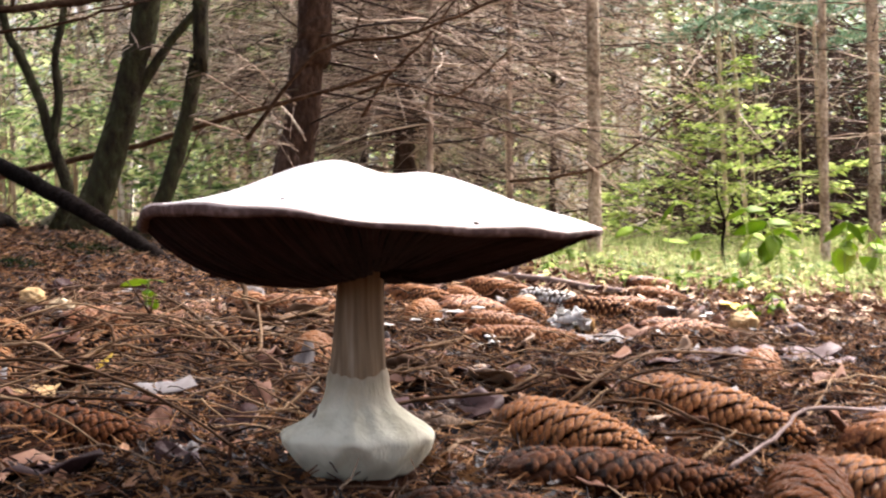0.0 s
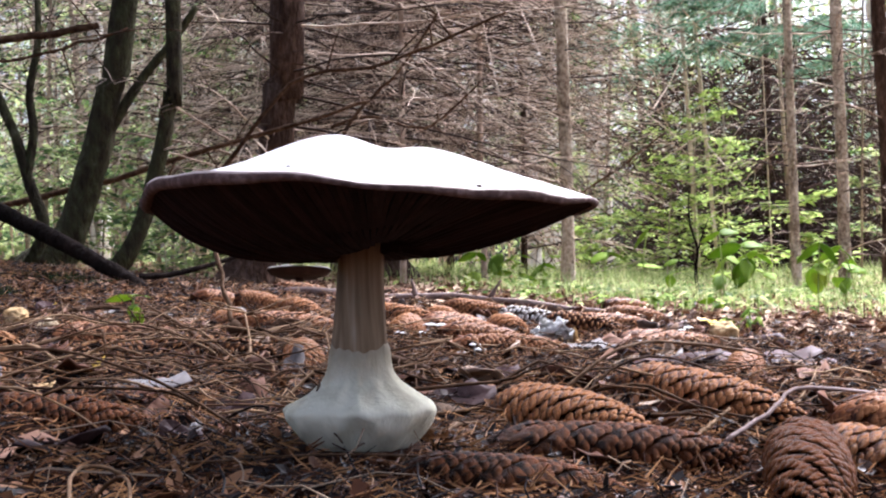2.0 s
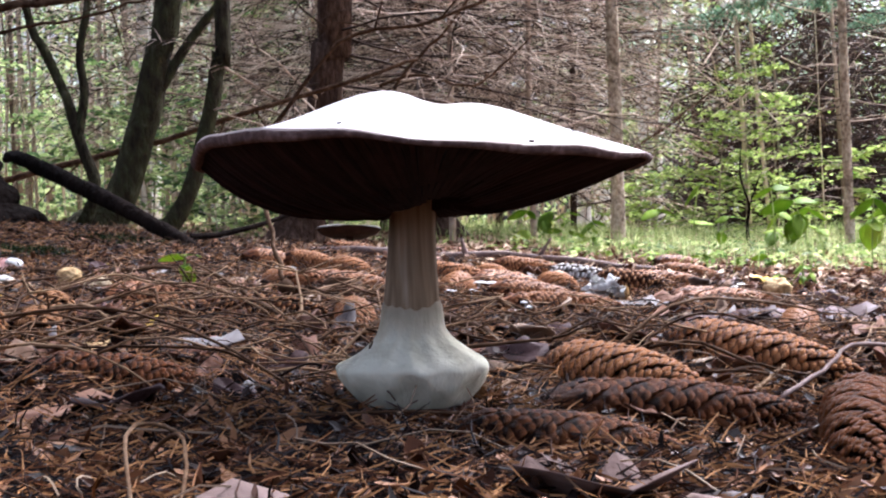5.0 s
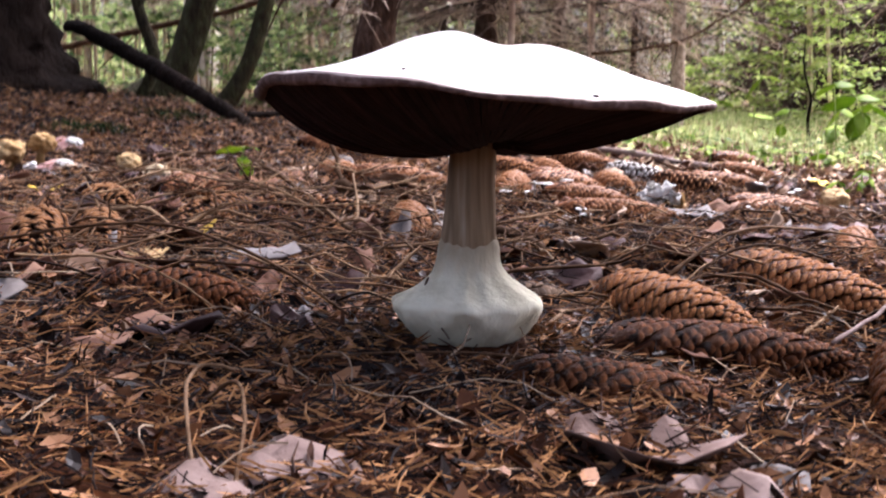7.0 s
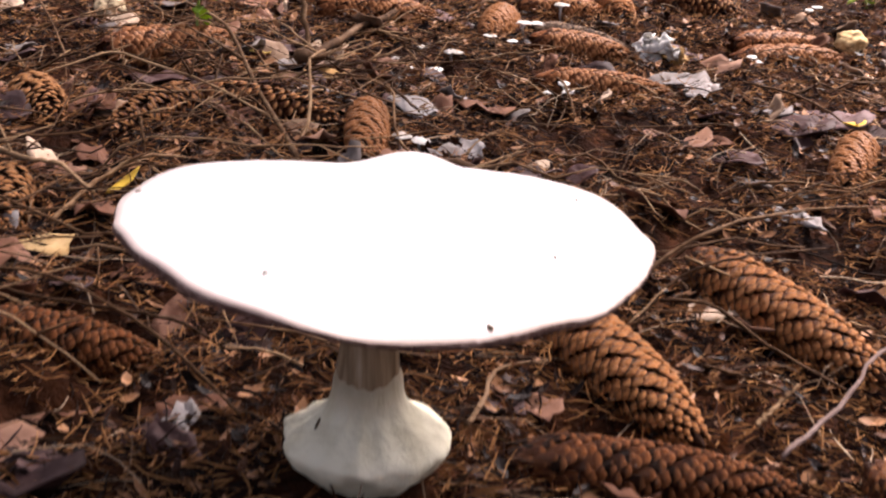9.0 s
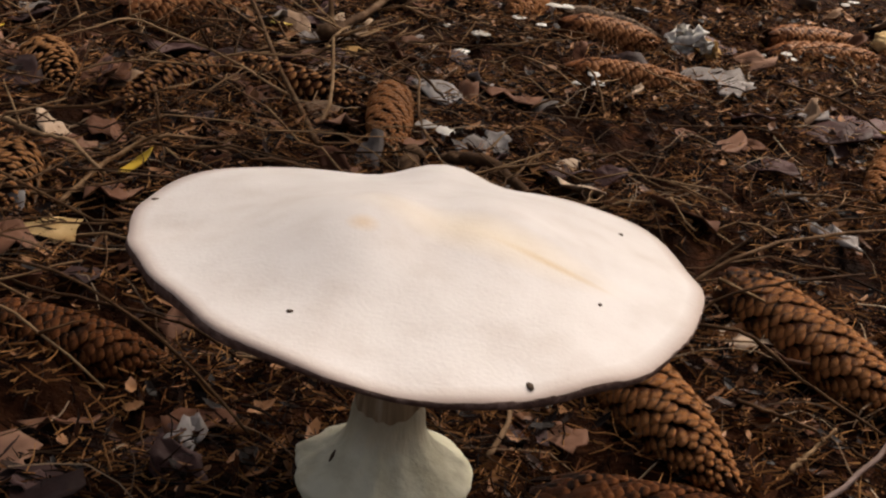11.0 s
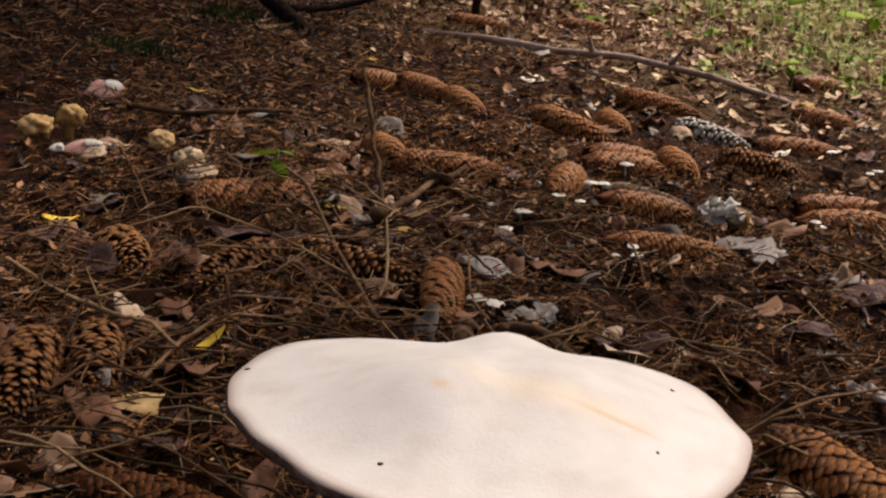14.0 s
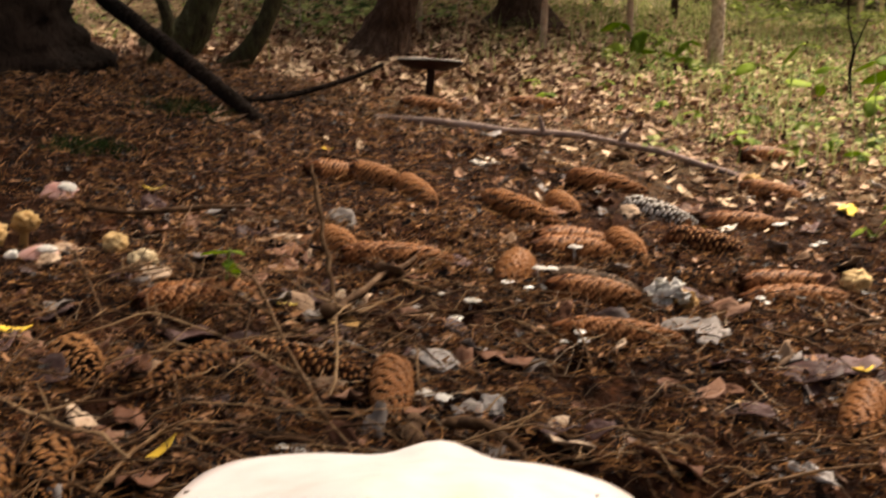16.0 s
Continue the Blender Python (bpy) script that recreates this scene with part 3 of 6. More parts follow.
scale_mesh, scale_dark = scale_piece(M_CONE), scale_piece(M_CONE_DARK)


def cone_core(length, radius, parent):
    s = Soup()
    pts = [Vector((length * u, 0, 0)) for u in (0.0, 0.06, 0.2, 0.45, 0.7, 0.9, 0.99)]
    s.tube(pts, [radius * q for q in (0.30, 0.62, 0.80, 0.80, 0.58, 0.26, 0.05)], 9)
    return s.object("core", M_CORE, parent)


def near_cone(label, length, radius, opening, m, piece, material, count=400):
    """A cone whose upper scales are pieces of their own; those underneath are one cover."""
    c = thing("spruce_cone", m, label, "pine cone", "spruce cones on the forest floor")
    cone_core(length, radius, c)
    poses = sorted(cone_scales(length, radius, opening, count), key=lambda q: -(m @ q).translation.z)
    for q in poses[:290]:
        o = new("scale", piece)
        o.parent = c
        o.matrix_basis = q
    scale_cover(poses[290:], "scale_cover", material, c)
    return c


def scale_cover(poses, name, material, parent):
    s = Soup()
    for q in poses:
        s.add(SCALE_V, SCALE_F, q)
    o = s.object(name, material, parent)
    o.data.set_sharp_from_angle(angle=radians(48))
    o.data.attributes.new("tip", "FLOAT", "POINT").data.foreach_set("value", [q[0] for q in SCALE_V] * len(poses))
    tagged(o, kind="stuff")


def joined_cone(label, length, radius, opening, m, material, count=110):
    c = thing("spruce_cone", m, label, "pine cone", "spruce cones on the forest floor")
    cone_core(length, radius, c)
    scale_cover(cone_scales(length, radius, opening, count), "scale_cover", material, c)
    return c


def lie(a, b, radius, sink=0.25, spin=0.0, dz=0.0):
    """Pose of a cone that lies on the ground from stalk end a to tip b."""
    pa = Vector((a[0], a[1], gz(*a) + radius * (1 - sink) + dz))
    pb = Vector((b[0], b[1], gz(*b) + radius * (0.8 - sink) + dz))
    d = (pb - pa).normalized()
    side = Vector((0, 0, 1)).cross(d).normalized()
    m = Matrix((d, side, d.cross(side))).transposed().to_4x4()
    m.translation = pa
    return m @ pose(0, 0, 0, spin), (pb - pa).length


def lay(a, b, spin):
    """Pose of a cone whose axis runs from stalk end a to tip b."""
    a, b = Vector(a), Vector(b)
    d = (b - a).normalized()
    side = Vector((0, 0, 1)).cross(d).normalized()
    m = Matrix((d, side, d.cross(side))).transposed().to_4x4()
    m.translation = a
    return m @ pose(0, 0, 0, spin), (b - a).length


# half sunk in the loose litter
NEAR_CONES = [
    ((0.073, 0.178, -0.0025), (0.134, 0.050, -0.0045), 0.0172, 9, "light brown spruce cone lying beside the mushroom"),
    ((0.147, 0.245, 0.0035), (0.226, 0.130, -0.0085), 0.0168, 9, "light brown spruce cone under a fallen twig"),
    ((0.056, 0.030, -0.0080), (0.174, 0.028, -0.0130), 0.0158, 12, "dark brown spruce cone half sunk in needles"),
    ((0.016, -0.060, -0.0090), (0.108, -0.073, -0.0140), 0.0162, 12, "dark brown spruce cone in front of the mushroom"),
    ((0.187, -0.004, -0.0045), (0.157, -0.136, -0.0120), 0.0165, 6, "dark brown spruce cone with pale scale tips"),
    ((0.205, 0.045, -0.0135), (0.262, -0.070, -0.0180), 0.0160, 6, "brown spruce cone beside a second cone"),
    ((-0.190, 0.095, 0.0096), (-0.099, 0.085, 0.0036), 0.0150, 22, "dark ragged spruce cone with gnawed scales"),
]
for a, b, r, op, label in NEAR_CONES:
    m, length = lay(a, b, rnd(0, 360))
    near_cone(label, length, r, op, m, *((scale_dark, M_CONE_DARK) if "dark" in label else (scale_mesh, M_CONE)))

FAR_CONES = [
    ((-0.066, 0.500), (-0.052, 0.385), 0.0150, 14, 0), ((0.052, 0.632), (0.158, 0.632), 0.0155, 16, 0),
    ((-0.285, 0.600), (-0.200, 0.685), 0.0165, 18, 0), ((-0.190, 0.495), (-0.228, 0.400), 0.0150, 32, 0),
    ((-0.300, 0.470), (-0.258, 0.400), 0.0175, 40, 0), ((-0.185, 0.505), (-0.075, 0.455), 0.0155, 24, 0),
    ((-0.250, 1.165), (-0.205, 1.190), 0.0160, 14, 0), ((-0.205, 1.190), (-0.135, 1.180), 0.0160, 14, 0),
    ((-0.140, 1.175), (-0.090, 1.090), 0.0155, 14, 0), ((-0.035, 1.140), (0.058, 1.036), 0.0155, 16, 0),
    ((0.060, 1.310), (0.160, 1.280), 0.0160, 14, 0), ((0.125, 1.165), (0.208, 1.110), 0.0150, 34, 1),
    ((0.212, 1.120), (0.312, 1.150), 0.0150, 18, 0), ((0.166, 1.004), (0.255, 0.975), 0.0155, 28, 0),
    ((0.016, 0.840), (0.004, 0.770), 0.0165, 12, 0), ((0.026, 0.906), (0.108, 0.945), 0.0160, 16, 0),
    ((0.030, 0.945), (0.105, 0.985), 0.0150, 14, 0), ((0.107, 1.004), (0.136, 0.915), 0.0150, 14, 0),
    ((0.045, 0.750), (0.130, 0.767), 0.0150, 18, 0), ((0.045, 0.795), (0.135, 0.815), 0.0145, 18, 2),
    ((0.225, 0.812), (0.325, 0.832), 0.0165, 14, 0), ((0.230, 0.865), (0.330, 0.905), 0.0150, 18, 0),
    ((-0.185, 0.895), (-0.140, 0.815), 0.0155, 12, 0), ((-0.148, 0.795), (-0.045, 0.834), 0.0150, 14, 0),
    ((0.310, 1.620), (0.395, 1.660), 0.0160, 14, 0), ((-0.265, 0.245), (-0.245, 0.150), 0.0165, 24, 0),
    ((-0.240, 0.270), (-0.215, 0.190), 0.0150, 36, 0), ((0.288, 0.545), (0.255, 0.440), 0.0148, 14, 0), ((0.004, 0.148), (0.066, 0.180), 0.0125, 30, 2),
    ((0.262, 0.170), (0.330, 0.110), 0.0155, 16, 0), ((0.04, 1.18), (0.07, 1.10), 0.0140, 16, 0),
    ((0.330, 0.300), (0.400, 0.220), 0.0150, 18, 0), ((0.245, 0.135), (0.315, 0.060), 0.0155, 18, 0),
    ((-0.05, 2.05), (0.05, 2.08), 0.0150, 14, 0), ((-0.22, 1.85), (-0.12, 1.87), 0.0150, 14, 0), ((0.28, 1.35), (0.36, 1.33), 0.015, 16, 0),
]
for a, b, r, op, grey in FAR_CONES:
    m, length = lie(a, b, r, 0.55, rnd(0, 360))
    joined_cone("grey weathered spruce cone on the needle litter" if grey else ("open ragged spruce cone on the needle litter" if op > 22 else "orange-brown closed spruce cone on the needle litter"),
                max(length, 0.07), r, op, m, M_CONE_RAG if op > 22 and not grey else (M_CONE_I, M_CONE_GREY, M_CONE_OLD)[grey], 400 if op <= 22 else 190)


# ---- sticks and twigs that stand out ----
def stick(name, label, pts, r0, r1, material, forks=(), lift=0.003, on_ground=True, sides=7, category="twig", n=14):
    """A tapered stick through plan points (x, y, height over the ground)."""
    p3 = [Vector((x, y, (gz(x, y) if on_ground else 0) + z + (lift if on_ground else 0))) for x, y, z in pts]
    c = thing(name, Matrix.Translation(p3[0]), label, category)
    inv = Matrix.Translation(-p3[0])
    s = Soup()
    line = [inv @ q for q in spline(p3, n)]
    for i, q in enumerate(line):
        q += Vector((noise.noise((i * 0.9, p3[0].x * 50, 1)), noise.noise((i * 0.9, p3[0].y * 50, 2)), 0.5 * noise.noise((i * 0.9, 3, 3)))) * r0 * 1.4
    s.tube(line, [(r0 + (r1 - r0) * i / (n - 1)) * (1 + 0.22 * noise.noise((i * 1.7, p3[0].x * 90, 4))) for i in range(n)], sides, 0.4)
    s.object("shaft", material, c)
    for at, d, ln, rr in forks:
        q0 = line[int(at * (n - 1))]
        f = Soup()
        dv = Vector(d).normalized()
        f.tube([q0 + dv * ln * k / 5 + Vector((0, 0, 1)) * 0.1 * ln * math.sin(k) * 0.2 for k in range(6)], [rr * (1 - 0.14 * k) for k in range(6)], 6, 0.2)
        f.object("side_twig", material, c)
    return c


stick("fallen_branch", "long thin fallen branch lying across the litter", [(-0.238, 1.665, 0.0), (-0.141, 1.637, 0.012), (-0.016, 1.649, 0.008), (0.101, 1.608, 0.012), (0.225, 1.528, 0.008), (0.304, 1.406, 0.004), (0.355, 1.27, 0.0)], 0.0062, 0.0032, M_ASHLEAF, ((0.4, (-0.2, -0.3, 0.9), 0.03, 0.005), (0.58, (0.5, 0.1, 0.8), 0.035, 0.005)), category="branch")
stick("forked_stick", "grey-brown curved forked stick", [(-0.128, 0.570, 0.026), (-0.124, 0.61, 0.024), (-0.116, 0.675, 0.016), (-0.072, 0.845, 0.006)], 0.0062, 0.002, M_TWIG, ((0.25, (0.8, -0.6, 0.1), 0.03, 0.004),), category="stick")
stick("pale_stick", "peeled light brown stick over the twigs", [(-0.245, 0.700, 0.03), (-0.192, 0.615, 0.022), (-0.143, 0.488, 0.018), (-0.092, 0.372, 0.006)], 0.0010, 0.0021, M_STICK, ((0.55, (-0.6, -0.1, 0.4), 0.05, 0.0015),), category="stick")
stick("upright_twig", "reddish upright leaning twig", [(-0.135, 0.66, 0.0), (-0.150, 0.70, 0.05), (-0.168, 0.74, 0.10)], 0.0028, 0.0018, M_STICK, category="twig")
stick("short_stick", "short grey stick beside a cone", [(-0.018, 0.395, 0.0), (0.01, 0.372, 0.012), (0.042, 0.335, 0.0)], 0.0042, 0.003, M_TWIG, category="stick")
stick("stub_stick", "short dark broken stick end", [(-0.038, 0.39, 0.002), (-0.032, 0.345, 0.004)], 0.006, 0.006, M_TWIG, category="stick")
stick("grey_twig", "pale grey bent twig over a cone", [(0.165, 0.050, 0.006), (0.195, 0.085, 0.018), (0.225, 0.136, 0.022), (0.30, 0.20, 0.012)], 0.0012, 0.0009, M_ASHLEAF, category="twig")
stick("red_twig", "thin reddish twig crossing a cone", [(0.095, 0.19, 0.0), (0.145, 0.225, 0.03), (0.205, 0.285, 0.036), (0.25, 0.33, 0.03)], 0.0012, 0.0008, M_STICK, category="twig")
stick("bent_twig", "pale forked twig beside the bulb", [(0.036, 0.045, 0.003), (0.042, 0.075, 0.008), (0.046, 0.11, 0.004), (0.068, 0.12, 0.004)], 0.0013, 0.0008, M_STICK, category="twig")
stick("curled_twig", "pale curled twig end in the needles", [(-0.078, -0.112, 0.006), (-0.084, -0.135, 0.012), (-0.079, -0.180, 0.012), (-0.064, -0.235, 0.0)], 0.0008, 0.0006, M_STICK, category="twig")
stick("curled_twig", "pale curled twig end in the needles", [(-0.079, -0.150, 0.004), (-0.068, -0.158, 0.012), (-0.059, -0.190, 0.010), (-0.054, -0.236, 0.0)], 0.0008, 0.0006, M_STICK, category="twig")
stick("arched_twig", "long thin arched twig over a cone", [(-0.24, 0.10, 0.012), (-0.16, 0.085, 0.032), (-0.10, 0.06, 0.026), (-0.055, 0.03, 0.004)], 0.0009, 0.0007, M_STICK, category="twig")
stick("side_stick", "grey stick lying on the slope", [(-0.46, 0.90, 0.003), (-0.38, 0.90, 0.006), (-0.30, 0.93, 0.010), (-0.26, 0.96, 0.006)], 0.0035, 0.0022, M_TWIG, category="stick")
HERO_TWIGS = [
    ("pale branched twig arching over ragged cones", [(-0.291, 0.464, 0.012), (-0.265, 0.470, 0.020), (-0.244, 0.488, 0.028), (-0.215, 0.488, 0.030), (-0.169, 0.450, 0.026), (-0.133, 0.441, 0.012), (-0.124, 0.453, 0.004)], 0.0010, 0.0015, M_TWIG_PALE, ((0.62, (0.1, 0.4, 0.9), 0.030, 0.0009), (0.66, (-0.5, 0.2, 0.7), 0.034, 0.0009), (0.34, (-0.2, 0.5, 0.6), 0.022, 0.0008), (0.80, (0.6, 0.1, 0.8), 0.022, 0.0008))),
    ("thin bent twig over the leaves", [(-0.382, 0.723, 0.006), (-0.351, 0.656, 0.014), (-0.308, 0.567, 0.020), (-0.294, 0.530, 0.008)], 0.0014, 0.0010, M_TWIG_PALE, ((0.55, (0.8, 0.2, 0.4), 0.03, 0.0008),)),
    ("pale grey upright twig end", [(-0.192, 0.366, 0.030), (-0.181, 0.336, 0.022), (-0.178, 0.330, 0.006)], 0.0010, 0.0014, M_TWIG_PALE, ()),
    ("thick straw-coloured twig across the hollow", [(-0.345, 0.385, 0.006), (-0.285, 0.329, 0.010), (-0.232, 0.277, 0.016), (-0.208, 0.264, 0.016), (-0.185, 0.255, 0.006)], 0.0021, 0.0016, M_TWIG_PALE, ((0.45, (-0.4, 0.4, 0.6), 0.03, 0.0010),)),
    ("pale twig running under the cap", [(-0.194, 0.210, 0.006), (-0.187, 0.276, 0.012), (-0.168, 0.298, 0.016), (-0.152, 0.323, 0.012)], 0.0018, 0.0012, M_TWIG_PALE, ((0.5, (0.7, 0.3, 0.3), 0.03, 0.0009),)),
    ("straw-coloured twig by the cap", [(-0.240, 0.205, 0.004), (-0.200, 0.221, 0.010), (-0.169, 0.250, 0.008)], 0.0015, 0.0011, M_TWIG_PALE, ()),
    ("thin arched grass stem over a dark cone", [(-0.205, 0.125, 0.008), (-0.168, 0.107, 0.016), (-0.130, 0.098, 0.018), (-0.095, 0.093, 0.014), (-0.073, 0.092, 0.004)], 0.0012, 0.0009, M_TWIG_PALE, ()),
    ("reddish twig between two cones", [(0.122, 0.183, 0.010), (0.146, 0.172, 0.014), (0.171, 0.150, 0.012), (0.203, 0.118, 0.006)], 0.0013, 0.0010, M_STICK, ()),
    ("reddish twig slanting over a cone", [(0.104, 0.160, 0.006), (0.127, 0.186, 0.018), (0.161, 0.205, 0.031), (0.219, 0.281, 0.020)], 0.0011, 0.0009, M_STICK, ()),
    ("straw stalk in front of a cone", [(0.140, 0.126, 0.005), (0.168, 0.107, 0.008), (0.205, 0.098, 0.004)], 0.0013, 0.0008, M_TWIG_PALE, ()),
    ("pale splinter on the litter", [(0.158, 0.078, 0.005), (0.178, 0.100, 0.010)], 0.0016, 0.0010, M_TWIG_PALE, ()),
    ("long thin twig lying behind the cap", [(-0.061, 0.490, 0.006), (0.027, 0.519, 0.010), (0.111, 0.537, 0.008), (0.196, 0.555, 0.006)], 0.0011, 0.0008, M_TWIG, ()),
    ("thin brown twig beside the white fungi", [(-0.095, 0.585, 0.004), (-0.060, 0.545, 0.010), (-0.029, 0.499, 0.008)], 0.0016, 0.0012, M_TWIG, ()),
    ("grey twig sloping to the cones", [(0.215, 0.665, 0.010), (0.262, 0.620, 0.014), (0.315, 0.560, 0.006)], 0.0014, 0.0010, M_TWIG, ()),
    ("thin dark twig on bare needles", [(0.075, 0.610, 0.004), (0.072, 0.560, 0.014), (0.062, 0.515, 0.004)], 0.0009, 0.0007, M_TWIG_PALE, ()),
]
for label, pts, r0, r1, m, forks in HERO_TWIGS:
    stick("twig", label, pts, r0 * 0.75, r1 * 0.75, m, forks, lift=0.002, n=22)
stick("front_twig", "thin straight twig in front of the mushroom", [(-0.06, -0.075, 0.004), (0.01, -0.05, 0.006), (0.09, -0.055, 0.006), (0.15, -0.07, 0.004)], 0.0006, 0.0005, M_TWIG, category="twig")


QUAD_V = [(0, 0, 0), (0.5, -0.30, 0.05), (0.55, 0, -0.03), (0.5, 0.30, 0.05), (1, 0, -0.05)]
QUAD_F = [(0, 1, 2), (0, 2, 3), (1, 4, 2), (2, 4, 3)]


def leaves_at(s, p, size, rng, flat=35):
    m = pose(p.x, p.y, p.z, rng.uniform(-flat, flat), rng.uniform(-flat, flat), rng.uniform(0, 360)) @ Matrix.Scale(size * rng.uniform(0.6, 1.3), 4)
    s.add(QUAD_V, QUAD_F, m)


# ---- trees ----
def tree(name, label, pts, radii, material, limbs=(), flare=0.0, sides=14, n=26, dead=None, category="tree", flare_height=None, crown=None):
    base = Vector(pts[0])
    t = thing(name, Matrix.Translation(base), label, category)
    s = Soup()
    line = [q - base for q in spline(pts, n)]
    rr = [float(np.interp(i / (n - 1), np.linspace(0, 1, len(radii)), radii)) for i in range(n)]
    if flare:
        h = [q.z for q in line]
        rr = [r * (1 + flare * math.exp(-max(z, 0) / (flare_height or radii[0] * 1.6))) for r, z in zip(rr, h)]
    s.tube(line, rr, sides, 0.22)
    s.object("trunk", material, t)
    for lp, r0, r1 in limbs:
        q = Soup()
        m = 14
        q.tube([v - base for v in spline(lp, m)], [r0 + (r1 - r0) * i / (m - 1) for i in range(m)], 8, 0.2)
        q.object("limb", material, t)
    if dead:
        count, z0, z1, reach, thick, seed = dead
        rng = random.Random(seed)
        d = Soup()
        for _ in range(count):
            if count < 40:
                d = Soup()
            zz = rng.uniform(z0, z1)
            i = min(range(n), key=lambda k: abs(line[k].z - zz))
            a = rng.uniform(0, 6.283)
            ln = reach * rng.uniform(0.45, 1.0)
            pos, v = line[i].copy(), Vector((math.cos(a), math.sin(a), rng.uniform(-0.25, 0.25)))
            pp = [pos.copy()]
            for k in range(7):
                v += Vector((rng.uniform(-0.2, 0.2), rng.uniform(-0.2, 0.2), rng.uniform(-0.12, 0.10)))
                v.normalize()
                pos = pos + v * ln / 7
                pp.append(pos.copy())
                if k > 1:
                    for _s in range(rng.randint(1, 3)):
                        w = (v + Vector((rng.uniform(-1, 1), rng.uniform(-1, 1), rng.uniform(-0.7, 0.3)))).normalized()
                        l2 = ln * rng.uniform(0.12, 0.34)
                        mid = pos + w * l2 * 0.5 + Vector((0, 0, rng.uniform(-0.06, 0.03))) * l2
                        d.tube([pos, mid, pos + w * l2 + Vector((0, 0, -0.12 * l2))], [thick * 0.42, thick * 0.34, thick * 0.22], 3, cap=False)
            d.tube(pp, [thick * (1 - 0.1 * k) for k in range(8)], 4, cap=False)
            if count < 40:
                d.object("dead_branch", M_DEADBR, t)
        if count >= 40:
            tagged(d.object("dead_branch_tangle", M_DEADBR, t, "dense dead brown branches"), kind="stuff")
    # branches and foliage above the view, added to cast shade
    if crown:
        count, z0, z1, reach, seed = crown
        rng = random.Random(seed)
        b, lf = Soup(), Soup()
        for k in range(count):
            zz = z0 + (z1 - z0) * (k / count)
            a = k * 2.39996
            ln = reach * (1.1 - 0.8 * k / count) * rng.uniform(0.7, 1.0)
            pp = [Vector((math.cos(a) * ln * q / 6, math.sin(a) * ln * q / 6, zz + 0.1 * ln * q / 6 - 0.28 * ln * (q / 6) ** 2)) for q in range(7)]
            b.tube(pp, [0.014 - 0.0018 * q for q in range(7)], 4, cap=False)
            for _ in range(90):
                u = rng.uniform(0.15, 1.0)
                p = pp[int(u * 6)] + Vector((rng.gauss(0, 0.10), rng.gauss(0, 0.10), rng.gauss(-0.05, 0.06)))
                leaves_at(lf, p, 0.09, rng, 40)
        tagged(b.object("live_branches", M_BARK_THIN, t), kind="stuff")
        tagged(lf.object("crown", M_SPRUCE, t, "spruce foliage added out of view for shade", smooth=False), kind="stuff")
    return t


G = lambda x, y: gz(x, y) - 0.01
# large trunk on the slope; its unseen crown and limb are added for shade
big_spruce = tree("large_spruce", "thick dark spruce trunk standing on a needle mound", [(-0.93, 1.76, G(-0.93, 1.76) - 0.03), (-0.93, 1.76, 0.2), (-0.93, 1.76, 0.45), (-0.93, 1.77, 1.2), (-0.92, 1.78, 3.8)], [0.150, 0.150, 0.148, 0.14, 0.12], M_BARK, flare=0.9, flare_height=0.075, sides=36, n=48, crown=(44, 1.6, 3.8, 1.2, 91),
                  limbs=[([(-0.92, 1.78, 1.95), (-0.5, 2.1, 2.08), (0.0, 2.4, 2.1), (0.42, 2.6, 2.0)], 0.022, 0.006)])
# unseen foliage on the added limb, placed up-sun to shade the mound
s, rng_b = Soup(), random.Random(93)
for _ in range(1250):
    p = Vector((rng_b.uniform(-0.55, 0.52), rng_b.uniform(1.95, 3.1), 2.05 + rng_b.gauss(0, 0.06)))
    leaves_at(s, p - Vector((-0.93, 1.76, G(-0.93, 1.76) - 0.03)), 0.09, rng_b, 40)
for _ in range(900):
    p = Vector((rng_b.uniform(-0.35, 0.45), rng_b.uniform(2.1, 3.0), 2.25 + rng_b.gauss(0, 0.06)))
    leaves_at(s, p - Vector((-0.93, 1.76, G(-0.93, 1.76) - 0.03)), 0.09, rng_b, 40)
tagged(s.object("limb_foliage", M_SPRUCE, big_spruce, "spruce foliage added out of view for shade", smooth=False), kind="stuff")
tree("leaning_tree", "dark mossy curved leaning tree trunk", [(-0.745, 2.25, G(-0.745, 2.25)), (-0.677, 2.25, 0.141), (-0.644, 2.25, 0.212), (-0.609, 2.25, 0.312), (-0.577, 2.25, 0.444), (-0.549, 2.25, 0.555), (-0.48, 2.27, 1.2), (-0.45, 2.3, 2.4)], [0.040, 0.032, 0.029, 0.028, 0.027, 0.026, 0.024, 0.018], M_BARK_MOSS,
     [([(-0.587, 2.25, 0.361), (-0.542, 2.25, 0.429), (-0.494, 2.25, 0.494), (-0.444, 2.25, 0.550), (-0.398, 2.25, 0.615)], 0.011, 0.007)], flare=0.4)
tree("leaning_tree", "slender mossy leaning trunk", [(-0.60, 2.22, G(-0.60, 2.22)), (-0.546, 2.20, 0.118), (-0.503, 2.20, 0.204), (-0.471, 2.20, 0.313), (-0.448, 2.20, 0.432), (-0.436, 2.20, 0.542), (-0.45, 2.25, 1.8)], [0.021, 0.018, 0.016, 0.015, 0.015, 0.015, 0.011], M_BARK_MOSS, flare=0.3, dead=(7, 0.2, 0.9, 0.3, 0.0022, 71))
